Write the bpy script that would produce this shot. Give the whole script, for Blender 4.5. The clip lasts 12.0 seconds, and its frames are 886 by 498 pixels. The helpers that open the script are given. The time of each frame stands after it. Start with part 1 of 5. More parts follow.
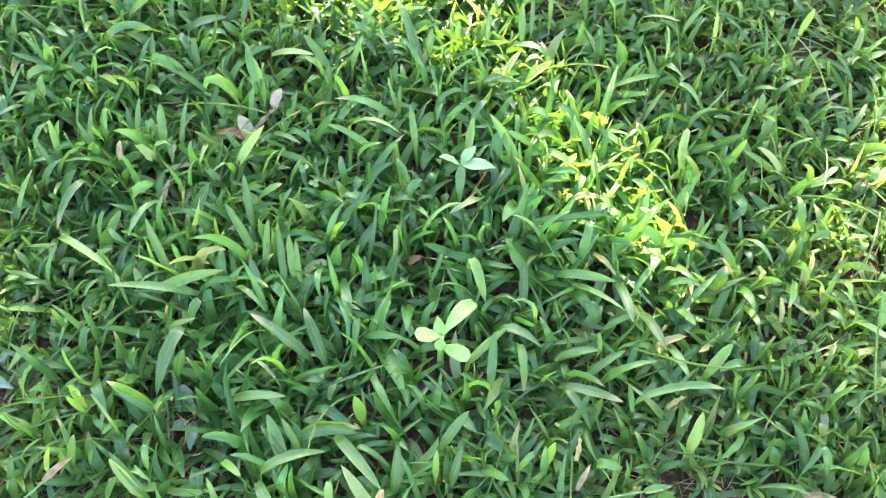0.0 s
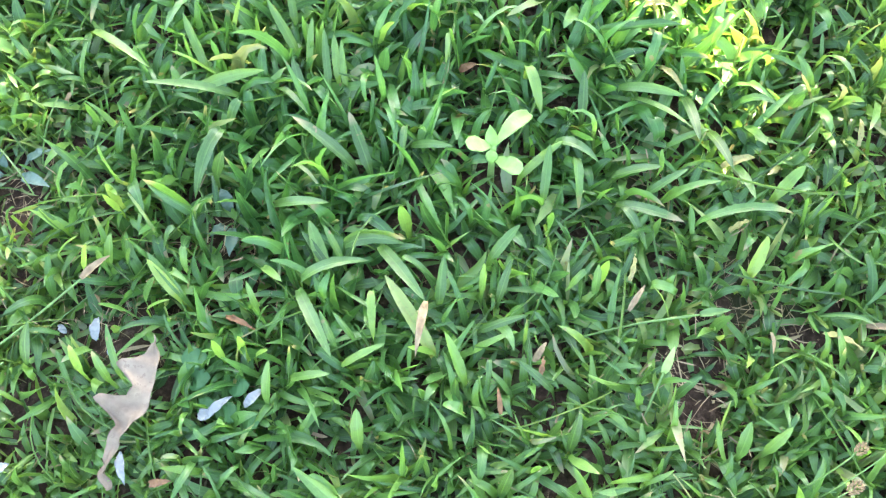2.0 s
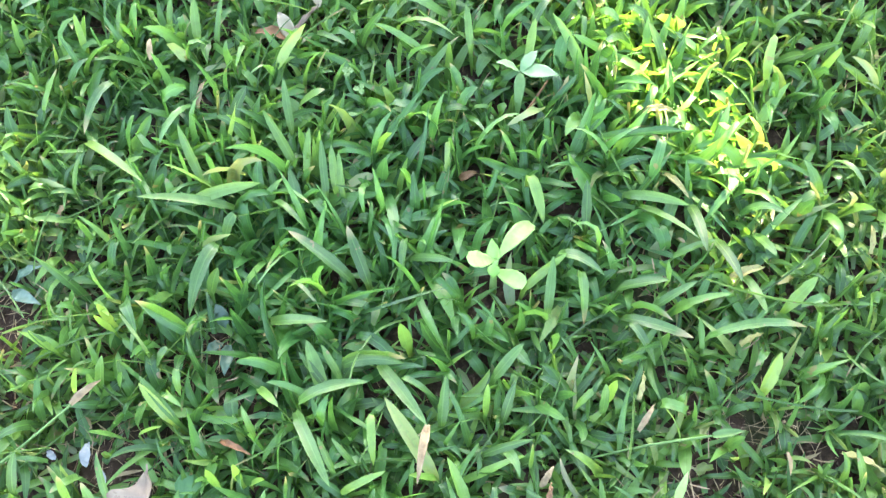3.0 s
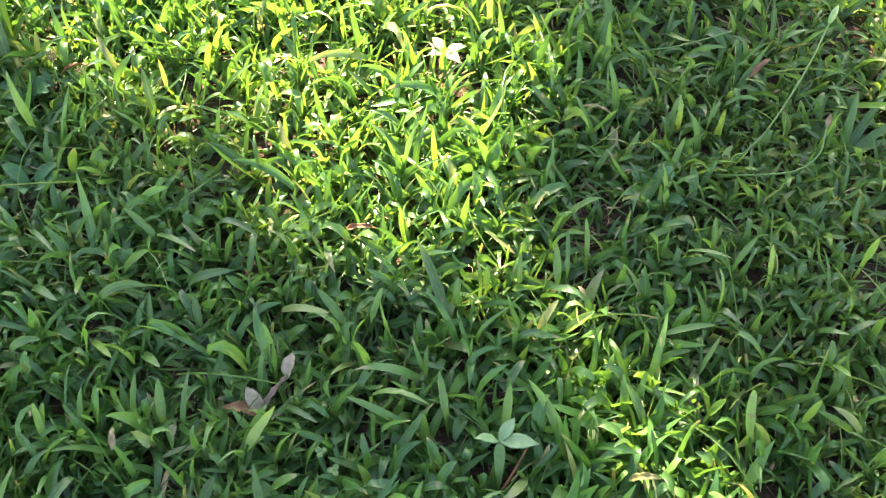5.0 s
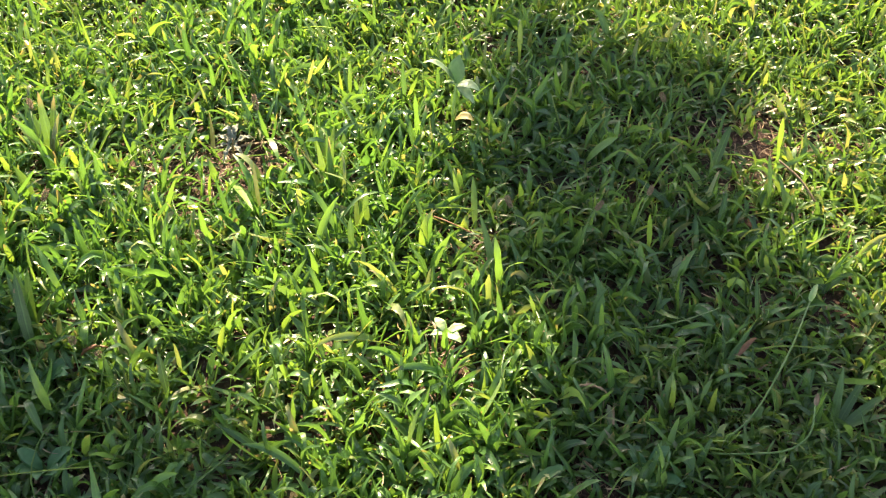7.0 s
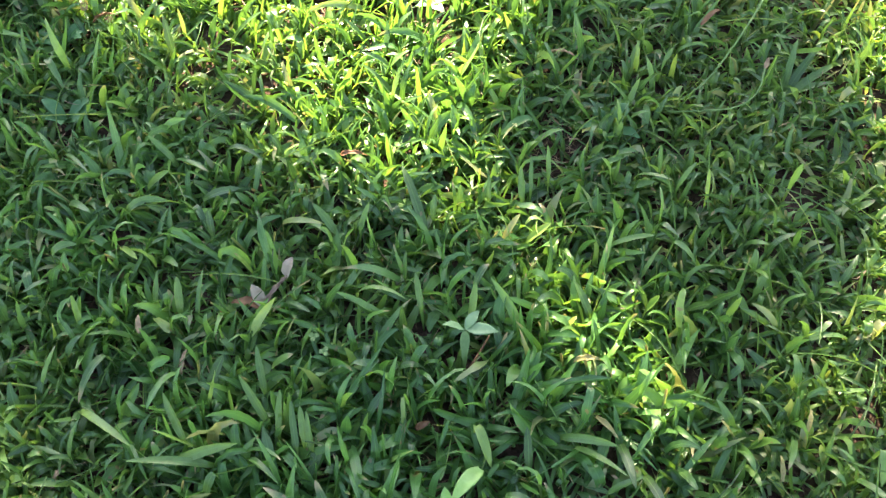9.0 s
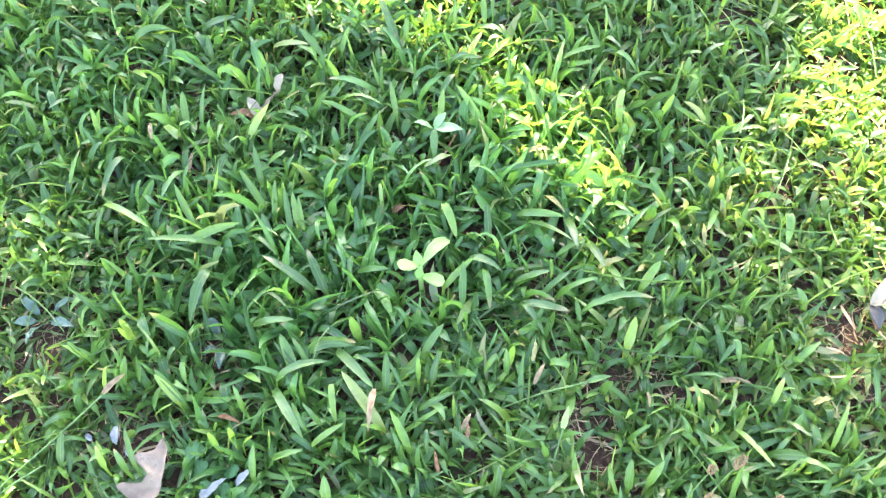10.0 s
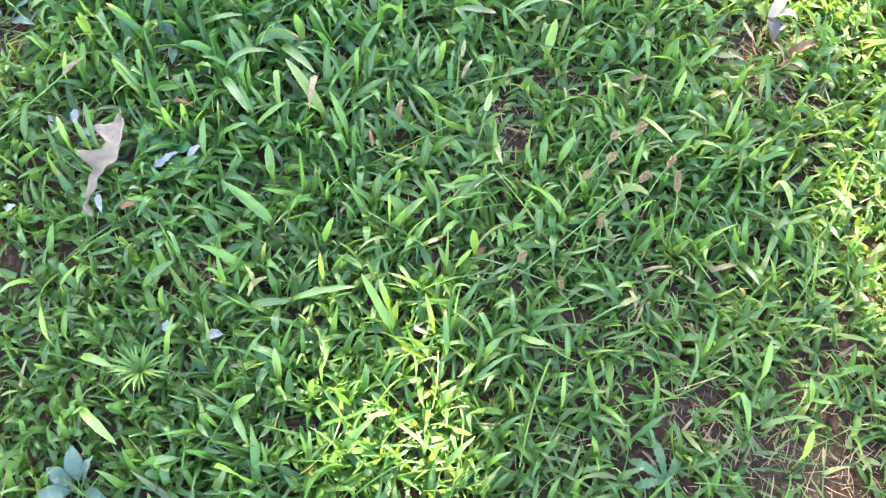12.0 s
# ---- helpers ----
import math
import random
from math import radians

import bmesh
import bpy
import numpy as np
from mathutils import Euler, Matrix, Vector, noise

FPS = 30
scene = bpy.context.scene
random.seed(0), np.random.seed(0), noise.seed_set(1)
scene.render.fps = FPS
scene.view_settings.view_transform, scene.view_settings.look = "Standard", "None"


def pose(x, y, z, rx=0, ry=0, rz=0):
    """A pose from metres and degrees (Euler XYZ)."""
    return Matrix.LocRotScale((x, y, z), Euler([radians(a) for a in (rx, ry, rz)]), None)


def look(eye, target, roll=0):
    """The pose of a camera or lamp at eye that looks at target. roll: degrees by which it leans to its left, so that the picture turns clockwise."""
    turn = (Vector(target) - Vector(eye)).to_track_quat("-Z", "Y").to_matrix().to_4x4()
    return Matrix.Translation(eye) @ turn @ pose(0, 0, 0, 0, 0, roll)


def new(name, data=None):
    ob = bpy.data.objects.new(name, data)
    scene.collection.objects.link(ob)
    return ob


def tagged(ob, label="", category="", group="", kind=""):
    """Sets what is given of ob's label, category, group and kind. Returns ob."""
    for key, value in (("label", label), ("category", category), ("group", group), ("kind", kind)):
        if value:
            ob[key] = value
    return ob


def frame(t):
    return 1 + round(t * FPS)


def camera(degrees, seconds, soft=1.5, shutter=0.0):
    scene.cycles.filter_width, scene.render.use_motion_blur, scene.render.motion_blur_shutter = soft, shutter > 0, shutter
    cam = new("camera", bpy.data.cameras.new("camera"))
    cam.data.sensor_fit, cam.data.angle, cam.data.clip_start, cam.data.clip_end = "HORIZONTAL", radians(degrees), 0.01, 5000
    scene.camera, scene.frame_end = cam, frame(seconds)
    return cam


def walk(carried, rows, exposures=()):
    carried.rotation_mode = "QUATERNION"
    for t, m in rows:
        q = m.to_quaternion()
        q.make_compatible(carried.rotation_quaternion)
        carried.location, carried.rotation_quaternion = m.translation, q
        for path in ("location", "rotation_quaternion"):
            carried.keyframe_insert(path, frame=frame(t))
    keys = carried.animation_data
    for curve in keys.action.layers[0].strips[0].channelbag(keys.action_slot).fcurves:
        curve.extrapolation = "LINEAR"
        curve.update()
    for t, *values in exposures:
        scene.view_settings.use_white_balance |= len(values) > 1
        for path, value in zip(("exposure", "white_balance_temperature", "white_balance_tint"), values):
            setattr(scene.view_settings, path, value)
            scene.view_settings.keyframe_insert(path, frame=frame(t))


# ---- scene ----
cam = camera(48.5, 12.0, soft=1.25, shutter=0.08)
PATH = [
    (0, (0.166, 0.195, 0.868), (0.132, 1.152, -0.887), -0.1),
    (0.5, (0.159, 0.175, 0.9), (0.092, 1.08, -0.882), -0.9),
    (1, (0.159, 0.17, 0.87), (0.075, 0.96, -0.965), -2.4),
    (1.5, (0.159, 0.176, 0.83), (0.064, 0.941, -1.016), -2.5),
    (2, (0.158, 0.182, 0.81), (0.056, 0.86, -1.069), -4.0),
    (2.5, (0.159, 0.206, 0.802), (0.066, 0.906, -1.069), -4.8),
    (3, (0.155, 0.24, 0.807), (0.04, 1.015, -1.033), -4.6),
    (3.5, (0.166, 0.317, 0.836), (0.008, 1.224, -0.94), -8.5),
    (3.7, (0.169, 0.329, 0.845), (0.003, 1.288, -0.902), -8.4),
    (5.3, (0.13, 0.392, 0.859), (0.101, 1.591, -0.742), -1.8),
    (5.5, (0.129, 0.397, 0.871), (0.097, 1.646, -0.691), -2.0),
    (6, (0.135, 0.404, 0.906), (0.087, 1.776, -0.548), -2.4),
    (6.5, (0.139, 0.404, 0.926), (0.087, 1.865, -0.438), -2.6),
    (6.7, (0.139, 0.407, 0.929), (0.095, 1.89, -0.413), -2.5),
    (8.3, (0.159, 0.366, 0.948), (0.097, 1.608, -0.618), -2.6),
    (8.5, (0.163, 0.343, 0.945), (0.097, 1.531, -0.662), -2.9),
    (9, (0.185, 0.248, 0.941), (0.1, 1.348, -0.727), -3.7),
    (9.5, (0.218, 0.15, 0.96), (0.115, 1.172, -0.756), -5.4),
    (10, (0.225, 0.05, 1.002), (0.135, 1.013, -0.748), -5.7),
    (10.5, (0.22, -0.049, 1.002), (0.126, 0.857, -0.779), -7.1),
    (11, (0.226, -0.114, 0.987), (0.126, 0.726, -0.825), -7.2),
    (11.5, (0.262, -0.172, 0.974), (0.207, 0.651, -0.848), -4.3),
    (12, (0.252, -0.21, 0.984), (0.249, 0.595, -0.847), 0.2),
]
EXPOSURES = [(0, 4.44, 7400, 14), (1.0, 4.51, 7400, 14), (1.5, 4.64, 7400, 14), (2.0, 4.66, 7400, 14), (3.0, 4.66, 7400, 14), (3.5, 4.90, 7400, 14), (3.7, 4.68, 7400, 14), (5.3, 3.19, 7500, 22), (6.0, 2.80, 7500, 25), (6.7, 2.32, 7500, 27),
             (8.3, 2.47, 7400, 24), (9.0, 3.36, 7200, 21), (10.0, 4.66, 7150, 21), (10.5, 4.74, 7150, 21), (11.0, 4.61, 7150, 20), (12.0, 4.53, 7200, 19)]
walk(cam, [(t, look(eye, target, roll)) for t, eye, target, roll in PATH], EXPOSURES)


# ---- daylight: a clear sky and a sun low ahead, slightly to one side ----
SUN_AZ, SUN_EL = 6.0, 38.0          # degrees from +y towards -x, and above the horizon
TO_SUN = Vector((-math.sin(radians(SUN_AZ)) * math.cos(radians(SUN_EL)),
                 math.cos(radians(SUN_AZ)) * math.cos(radians(SUN_EL)), math.sin(radians(SUN_EL))))
world = bpy.data.worlds.new("sky")
scene.world = world
world.use_nodes = True
sky = world.node_tree.nodes.new("ShaderNodeTexSky")
sky.sky_type, sky.sun_disc = "NISHITA", False
sky.sun_elevation, sky.sun_rotation = radians(SUN_EL), radians(-SUN_AZ)
world.node_tree.nodes["Background"].inputs["Strength"].default_value = 0.075
world.node_tree.links.new(sky.outputs[0], world.node_tree.nodes["Background"].inputs["Color"])
sun = new("sun", bpy.data.lights.new("sun", "SUN"))
sun.data.energy, sun.data.angle, sun.data.color = 5.0, radians(0.53), (1.0, 0.90, 0.70)
sun.matrix_world = look(TO_SUN * 30, (0, 0, 0))


# ---- materials ----
def shader(name, roughness=0.5, specular=0.5):
    m = bpy.data.materials.new(name)
    m.use_nodes = True
    t = m.node_tree
    b = t.nodes["Principled BSDF"]
    b.inputs["Roughness"].default_value = roughness
    b.inputs["Specular IOR Level"].default_value = specular
    return m, t, b


def node(t, kind, **values):
    n = t.nodes.new(kind)
    for key, value in values.items():
        n.inputs[key.replace("_", " ")].default_value = value
    return n


def ramp(t, source, stops, smooth=True):
    n = t.nodes.new("ShaderNodeValToRGB")
    e = n.color_ramp.elements
    while len(e) < len(stops):
        e.new(0.5)
    for el, (p, c) in zip(e, stops):
        el.position, el.color = p, (*c, 1)
    if not smooth:
        n.color_ramp.interpolation = "CONSTANT"
    t.links.new(source, n.inputs["Fac"])
    return n.outputs["Color"]


def maths(t, kind, a, b=None):
    n = t.nodes.new("ShaderNodeMath")
    n.operation = kind
    for k, v in enumerate((a, b)):
        if v is None:
            continue
        if isinstance(v, (int, float)):
            n.inputs[k].default_value = v
        else:
            t.links.new(v, n.inputs[k])
    return n.outputs[0]


def mix(t, factor, a, b, kind="MIX"):
    n = t.nodes.new("ShaderNodeMix")
    n.data_type, n.blend_type = "RGBA", kind
    for socket, v in ((n.inputs[0], factor), (n.inputs[6], a), (n.inputs[7], b)):
        if isinstance(v, (int, float)):
            socket.default_value = v
        elif isinstance(v, tuple):
            socket.default_value = (*v, 1)
        else:
            t.links.new(v, socket)
    return n.outputs[2]


def attribute(t, name):
    n = t.nodes.new("ShaderNodeAttribute")
    n.attribute_name = name
    return n.outputs["Fac"]


def noise_of(t, scale, detail=3.0, rough=0.55, stretch=None):
    n = node(t, "ShaderNodeTexNoise", Scale=scale, Detail=detail, Roughness=rough)
    c = t.nodes.new("ShaderNodeTexCoord")
    if stretch:
        mp = t.nodes.new("ShaderNodeMapping")
        mp.inputs["Scale"].default_value = stretch
        t.links.new(c.outputs["Object"], mp.inputs[0])
        t.links.new(mp.outputs[0], n.inputs["Vector"])
    else:
        t.links.new(c.outputs["Object"], n.inputs["Vector"])
    return n.outputs["Fac"]


def bump(t, b, height, strength=0.3, distance=0.001):
    n = node(t, "ShaderNodeBump", Strength=strength, Distance=distance)
    t.links.new(height, n.inputs["Height"])
    t.links.new(n.outputs[0], b.inputs["Normal"])
    return n


def leafy(t, b, colour, through_tint, share):
    """Adds light that passes through a thin leaf."""
    tr = t.nodes.new("ShaderNodeBsdfTranslucent")
    t.links.new(mix(t, 1.0, colour, through_tint, "MULTIPLY"), tr.inputs["Color"])
    m = t.nodes.new("ShaderNodeMixShader")
    m.inputs[0].default_value = share
    out = t.nodes["Material Output"]
    t.links.new(b.outputs[0], m.inputs[1])
    t.links.new(tr.outputs[0], m.inputs[2])
    t.links.new(m.outputs[0], out.inputs["Surface"])
    t.links.new(colour, b.inputs["Base Color"])


def grass_material(name, by_object=False, young=False):
    m, t, b = shader(name, 0.33, 0.54)
    if by_object:
        rnd = t.nodes.new("ShaderNodeObjectInfo").outputs["Random"]
    else:
        rnd = t.nodes.new("ShaderNodeNewGeometry").outputs["Random Per Island"]
    rnd2 = maths(t, "FRACT", maths(t, "MULTIPLY", rnd, 57.31))
    green = ramp(t, rnd, [(0.0, (0.034, 0.078, 0.022)), (0.35, (0.068, 0.152, 0.040)), (0.74, (0.110, 0.212, 0.050)),
                          (0.94, (0.165, 0.280, 0.056)), (0.985, (0.24, 0.32, 0.075)), (1.0, (0.30, 0.26, 0.14))])
    if young:
        green = ramp(t, rnd, [(0.0, (0.125, 0.250, 0.050)), (0.6, (0.180, 0.310, 0.058)), (1.0, (0.25, 0.36, 0.070))])
    along = attribute(t, "along")
    across = attribute(t, "across")
    # paler rib and margins, fine veins along the blade
    streak = noise_of(t, 420, 2)
    c = mix(t, maths(t, "MULTIPLY", streak, 0.25), green, (0.13, 0.30, 0.07))
    veins = maths(t, "SINE", maths(t, "MULTIPLY", across, 22.0))
    c = mix(t, maths(t, "MULTIPLY", maths(t, "GREATER_THAN", veins, 0.55), 0.05), c, (0.24, 0.40, 0.14))
    # mottled patches of older, duller tissue
    c = mix(t, maths(t, "MULTIPLY", maths(t, "GREATER_THAN", noise_of(t, 130, 4, 0.6), 0.56), 0.30), c, mix(t, 1.0, c, (0.66, 0.62, 0.75), "MULTIPLY"))
    rib = maths(t, "MULTIPLY", maths(t, "LESS_THAN", maths(t, "ABSOLUTE", across), 0.12), 0.25)
    c = mix(t, rib, c, (0.16, 0.34, 0.09))
    # strong growth is a deeper, bluer green
    if not by_object:
        c = mix(t, maths(t, "MULTIPLY", attribute(t, "vigour"), 0.8), c, mix(t, 1.0, c, (0.62, 0.92, 0.95), "MULTIPLY"))
        # dry blades in tan; on the sunny side this tone also paints sunlight
        drift = maths(t, "MULTIPLY", attribute(t, "dry"), 0.20)
        old = maths(t, "GREATER_THAN", drift, maths(t, "FRACT", maths(t, "MULTIPLY", rnd, 311.7)))
        c = mix(t, maths(t, "MULTIPLY", old, maths(t, "ADD", 0.35, maths(t, "MULTIPLY", along, 0.35))), c, mix(t, rnd2, (0.23, 0.29, 0.10), (0.28, 0.25, 0.14)))
    # withered tips on some blades, and brown flecks
    tip = maths(t, "MULTIPLY", maths(t, "GREATER_THAN", rnd2, 0.88),
                maths(t, "SMOOTH_MIN", 1.0, maths(t, "MAXIMUM", 0.0, maths(t, "MULTIPLY", maths(t, "SUBTRACT", along, 0.78), 7.0))))
    c = mix(t, tip, c, (0.29, 0.25, 0.13))
    fleck = maths(t, "MULTIPLY", maths(t, "GREATER_THAN", noise_of(t, 70, 2), 0.70), maths(t, "GREATER_THAN", rnd2, 0.45))
    c = mix(t, maths(t, "MULTIPLY", fleck, 0.7), c, (0.22, 0.15, 0.08))
    leafy(t, b, c, (2.35, 2.15, 0.90), 0.29)
    bump(t, b, maths(t, "ADD", maths(t, "MULTIPLY", veins, 0.18), maths(t, "ADD", streak, maths(t, "MULTIPLY", noise_of(t, 110, 3), 3.0))), 0.35, 0.0005)
    return m


GRASS = grass_material("grass_blades")
BLADE = grass_material("grass_blade_single", True)
YOUNG = grass_material("young_grass_blade", True, True)


def plain_leaf(name, low, high, tint, share, rough=0.5, scale=60.0, fleck=None):
    m, t, b = shader(name, rough)
    c = ramp(t, noise_of(t, scale, 5), [(0.3, low), (0.7, high)])
    if fleck:
        c = mix(t, maths(t, "MULTIPLY", maths(t, "GREATER_THAN", noise_of(t, scale * 6, 2), 0.62), 0.6), c, fleck)
    if share:
        leafy(t, b, c, tint, share)
    else:
        t.links.new(c, b.inputs["Base Color"])
    bump(t, b, noise_of(t, scale * 5, 4), 0.3, 0.0008)
    return m


SEEDLING = plain_leaf("pale_seedling_leaf", (0.27, 0.49, 0.12), (0.36, 0.58, 0.18), (1.2, 1.2, 0.55), 0.35, 0.45, 90)
SEEDLING_STEM = plain_leaf("seedling_stem", (0.30, 0.50, 0.13), (0.42, 0.58, 0.20), (1.2, 1.2, 0.6), 0.2, 0.45, 90)
GREY_SEEDLING = plain_leaf("dull_seedling_leaf", (0.21, 0.36, 0.15), (0.33, 0.49, 0.23), (1.2, 1.3, 0.6), 0.3, 0.4, 90)
YELLOWED = plain_leaf("yellowed_leaf", (0.34, 0.33, 0.09), (0.47, 0.41, 0.17), (1.1, 1.0, 0.55), 0.25, 0.5, 60, (0.28, 0.16, 0.07))
DEAD_LEAF = plain_leaf("dead_leaf", (0.150, 0.104, 0.066), (0.33, 0.250, 0.168), (1.1, 0.9, 0.6), 0.15, 0.7, 45, (0.22, 0.155, 0.105))
PALE_LEAF = plain_leaf("bleached_leaf", (0.40, 0.315, 0.200), (0.54, 0.44, 0.290), (1.0, 0.95, 0.8), 0.2, 0.55, 45)
# grey underside, its colour darkened for the shade inside the leaf's curl
GREY_SHADE_UNDERSIDE = plain_leaf("grey_shade_leaf", (0.055, 0.046, 0.037), (0.105, 0.09, 0.072), (1, 1, 1), 0.0, 0.6, 60)
BLUISH = plain_leaf("bluish_leaf", (0.085, 0.155, 0.10), (0.155, 0.235, 0.16), (1.0, 1.1, 0.9), 0.15, 0.33, 50)
BLUE_WHITE = plain_leaf("bluish_white_scrap", (0.22, 0.235, 0.215), (0.35, 0.365, 0.335), (1, 1, 1), 0.1, 0.5, 80)
STRAW = plain_leaf("straw", (0.22, 0.145, 0.07), (0.43, 0.315, 0.165), (1, 0.9, 0.6), 0.1, 0.6, 120)
BROWN = plain_leaf("brown_leaf", (0.17, 0.078, 0.034), (0.34, 0.175, 0.07), (1.2, 0.8, 0.5), 0.15, 0.6, 80)
SEED = plain_leaf("seed_spike", (0.16, 0.105, 0.050), (0.34, 0.235, 0.115), (1, 0.9, 0.6), 0.1, 0.7, 260)
STALK = plain_leaf("green_stalk", (0.10, 0.20, 0.05), (0.17, 0.30, 0.085), (1.2, 1.2, 0.6), 0.2, 0.45, 80)
ROSETTE = plain_leaf("rosette_leaf", (0.13, 0.25, 0.045), (0.22, 0.37, 0.075), (1.4, 1.3, 0.5), 0.25, 0.45, 90)
CLOVER = plain_leaf("clover_leaf", (0.05, 0.17, 0.05), (0.09, 0.25, 0.08), (1.5, 1.5, 0.6), 0.3, 0.45, 90)
TOOTHED = plain_leaf("toothed_leaf", (0.05, 0.115, 0.042), (0.085, 0.165, 0.062), (1.3, 1.4, 0.6), 0.2, 0.45, 70)
WHITISH = plain_leaf("whitish_dried_leaf", (0.26, 0.30, 0.20), (0.40, 0.44, 0.32), (1, 1, 0.8), 0.4, 0.6, 60)
BARK = plain_leaf("bark", (0.10, 0.075, 0.055), (0.22, 0.17, 0.13), (1, 1, 1), 0.0, 0.85, 14)
CROWN = plain_leaf("tree_leaf", (0.035, 0.10, 0.02), (0.07, 0.17, 0.03), (1.4, 1.5, 0.5), 0.25, 0.45, 30)


def soil_material():
    m, t, b = shader("soil_and_thatch", 0.9, 0.2)
    fine = noise_of(t, 160, 6, 0.7)
    earth = ramp(t, fine, [(0.25, (0.022, 0.013, 0.008)), (0.52, (0.070, 0.042, 0.027)), (0.8, (0.21, 0.14, 0.095))])
    straw = maths(t, "GREATER_THAN", noise_of(t, 1, 4, 0.6, (240, 40, 40)), 0.66)
    c = mix(t, maths(t, "MULTIPLY", straw, 0.45), earth, (0.26, 0.20, 0.13))
    moss = maths(t, "MULTIPLY", maths(t, "GREATER_THAN", noise_of(t, 9, 5), 0.58), 0.35)
    c = mix(t, moss, c, (0.035, 0.075, 0.020))
    # past the standing blades the lawn is only a cover of green
    pos = t.nodes.new("ShaderNodeNewGeometry").outputs["Position"]
    d = t.nodes.new("ShaderNodeVectorMath")
    d.operation = "DISTANCE"
    t.links.new(pos, d.inputs[0])
    d.inputs[1].default_value = (0.1, 1.0, 0.0)
    far = t.nodes.new("ShaderNodeMapRange")
    far.inputs["From Min"].default_value, far.inputs["From Max"].default_value = 1.5, 2.6
    t.links.new(d.outputs["Value"], far.inputs["Value"])
    lawn = ramp(t, noise_of(t, 35, 6, 0.7), [(0.3, (0.025, 0.070, 0.014)), (0.7, (0.075, 0.170, 0.030))])
    c = mix(t, far.outputs[0], c, lawn)
    t.links.new(c, b.inputs["Base Color"])
    bump(t, b, fine, 0.8, 0.006)
    return m


SOIL = soil_material()


# ---- ground: one sheet to the horizon ----
def rise(x, y):
    """Height of the earth, gently uneven."""
    return (0.006 * np.sin(3.1 * x + 1.7 * y) + 0.004 * np.sin(7.3 * x - 5.2 * y + 1.0) + 0.003 * np.sin(17 * x + 13 * y)
            + 0.002 * np.sin(41 * x - 29 * y)) * np.exp(-(x * x + (y - 1) ** 2) / 40)


def spaced(lo, hi, step, reach):
    inner = list(np.arange(lo, hi + 1e-6, step))
    out, d = [], step
    while sum(out) < reach:
        d *= 1.45
        out.append(d)
    up, down = [inner[-1]], [inner[0]]
    for d in out:
        up.append(up[-1] + d)
        down.append(down[-1] - d)
    return np.array(down[:0:-1] + inner + up[1:])


def mesh_object(name, verts, faces, mats, smooth=True):
    me = bpy.data.meshes.new(name)
    me.from_pydata(verts, [], faces)
    for mt in mats:
        me.materials.append(mt)
    if smooth:
        me.shade_smooth()
    return new(name, me)


gx, gy = spaced(-1.2, 1.3, 0.02, 400), spaced(-0.6, 2.6, 0.02, 400)
GX, GY = np.meshgrid(gx, gy)
GZ = rise(GX, GY)
nx, ny = len(gx), len(gy)
idx = np.arange(nx * ny).reshape(ny, nx)
quads = np.stack([idx[:-1, :-1], idx[:-1, 1:], idx[1:, 1:], idx[1:, :-1]], -1).reshape(-1, 4)
ground = mesh_object("ground", np.stack([GX, GY, GZ], -1).reshape(-1, 3).tolist(), quads.tolist(), [SOIL])
tagged(ground, "dark bare soil and thatch under a lawn", "ground", kind="structure")


# ---- grass ----
rng = np.random.default_rng(11)
BARE = [(0.375, 0.43, 0.042), (0.33, 0.35, 0.045), (0.27, 1.01, 0.05), (0.58, 1.63, 0.11), (0.635, -0.03, 0.085), (0.53, 0.03, 0.035),
        (-0.14, 0.37, 0.04), (-0.26, 0.47, 0.045), (0.60, 0.48, 0.06), (-0.06, 0.44, 0.04), (0.30, 0.54, 0.022), (0.12, 1.23, 0.05),
        (0.49, 0.17, 0.05), (-0.20, 1.62, 0.12), (0.16, 1.42, 0.05), (-0.40, 1.26, 0.05), (0.64, 0.42, 0.05), (0.0, 0.19, 0.03)]
KEEP = np.array([0.0, 0.15, 0.33, 0.52, 0.72, 0.89, 1.0])
GIRTH = np.array([0.72, 0.95, 1.0, 0.94, 0.74, 0.42, 0.03])


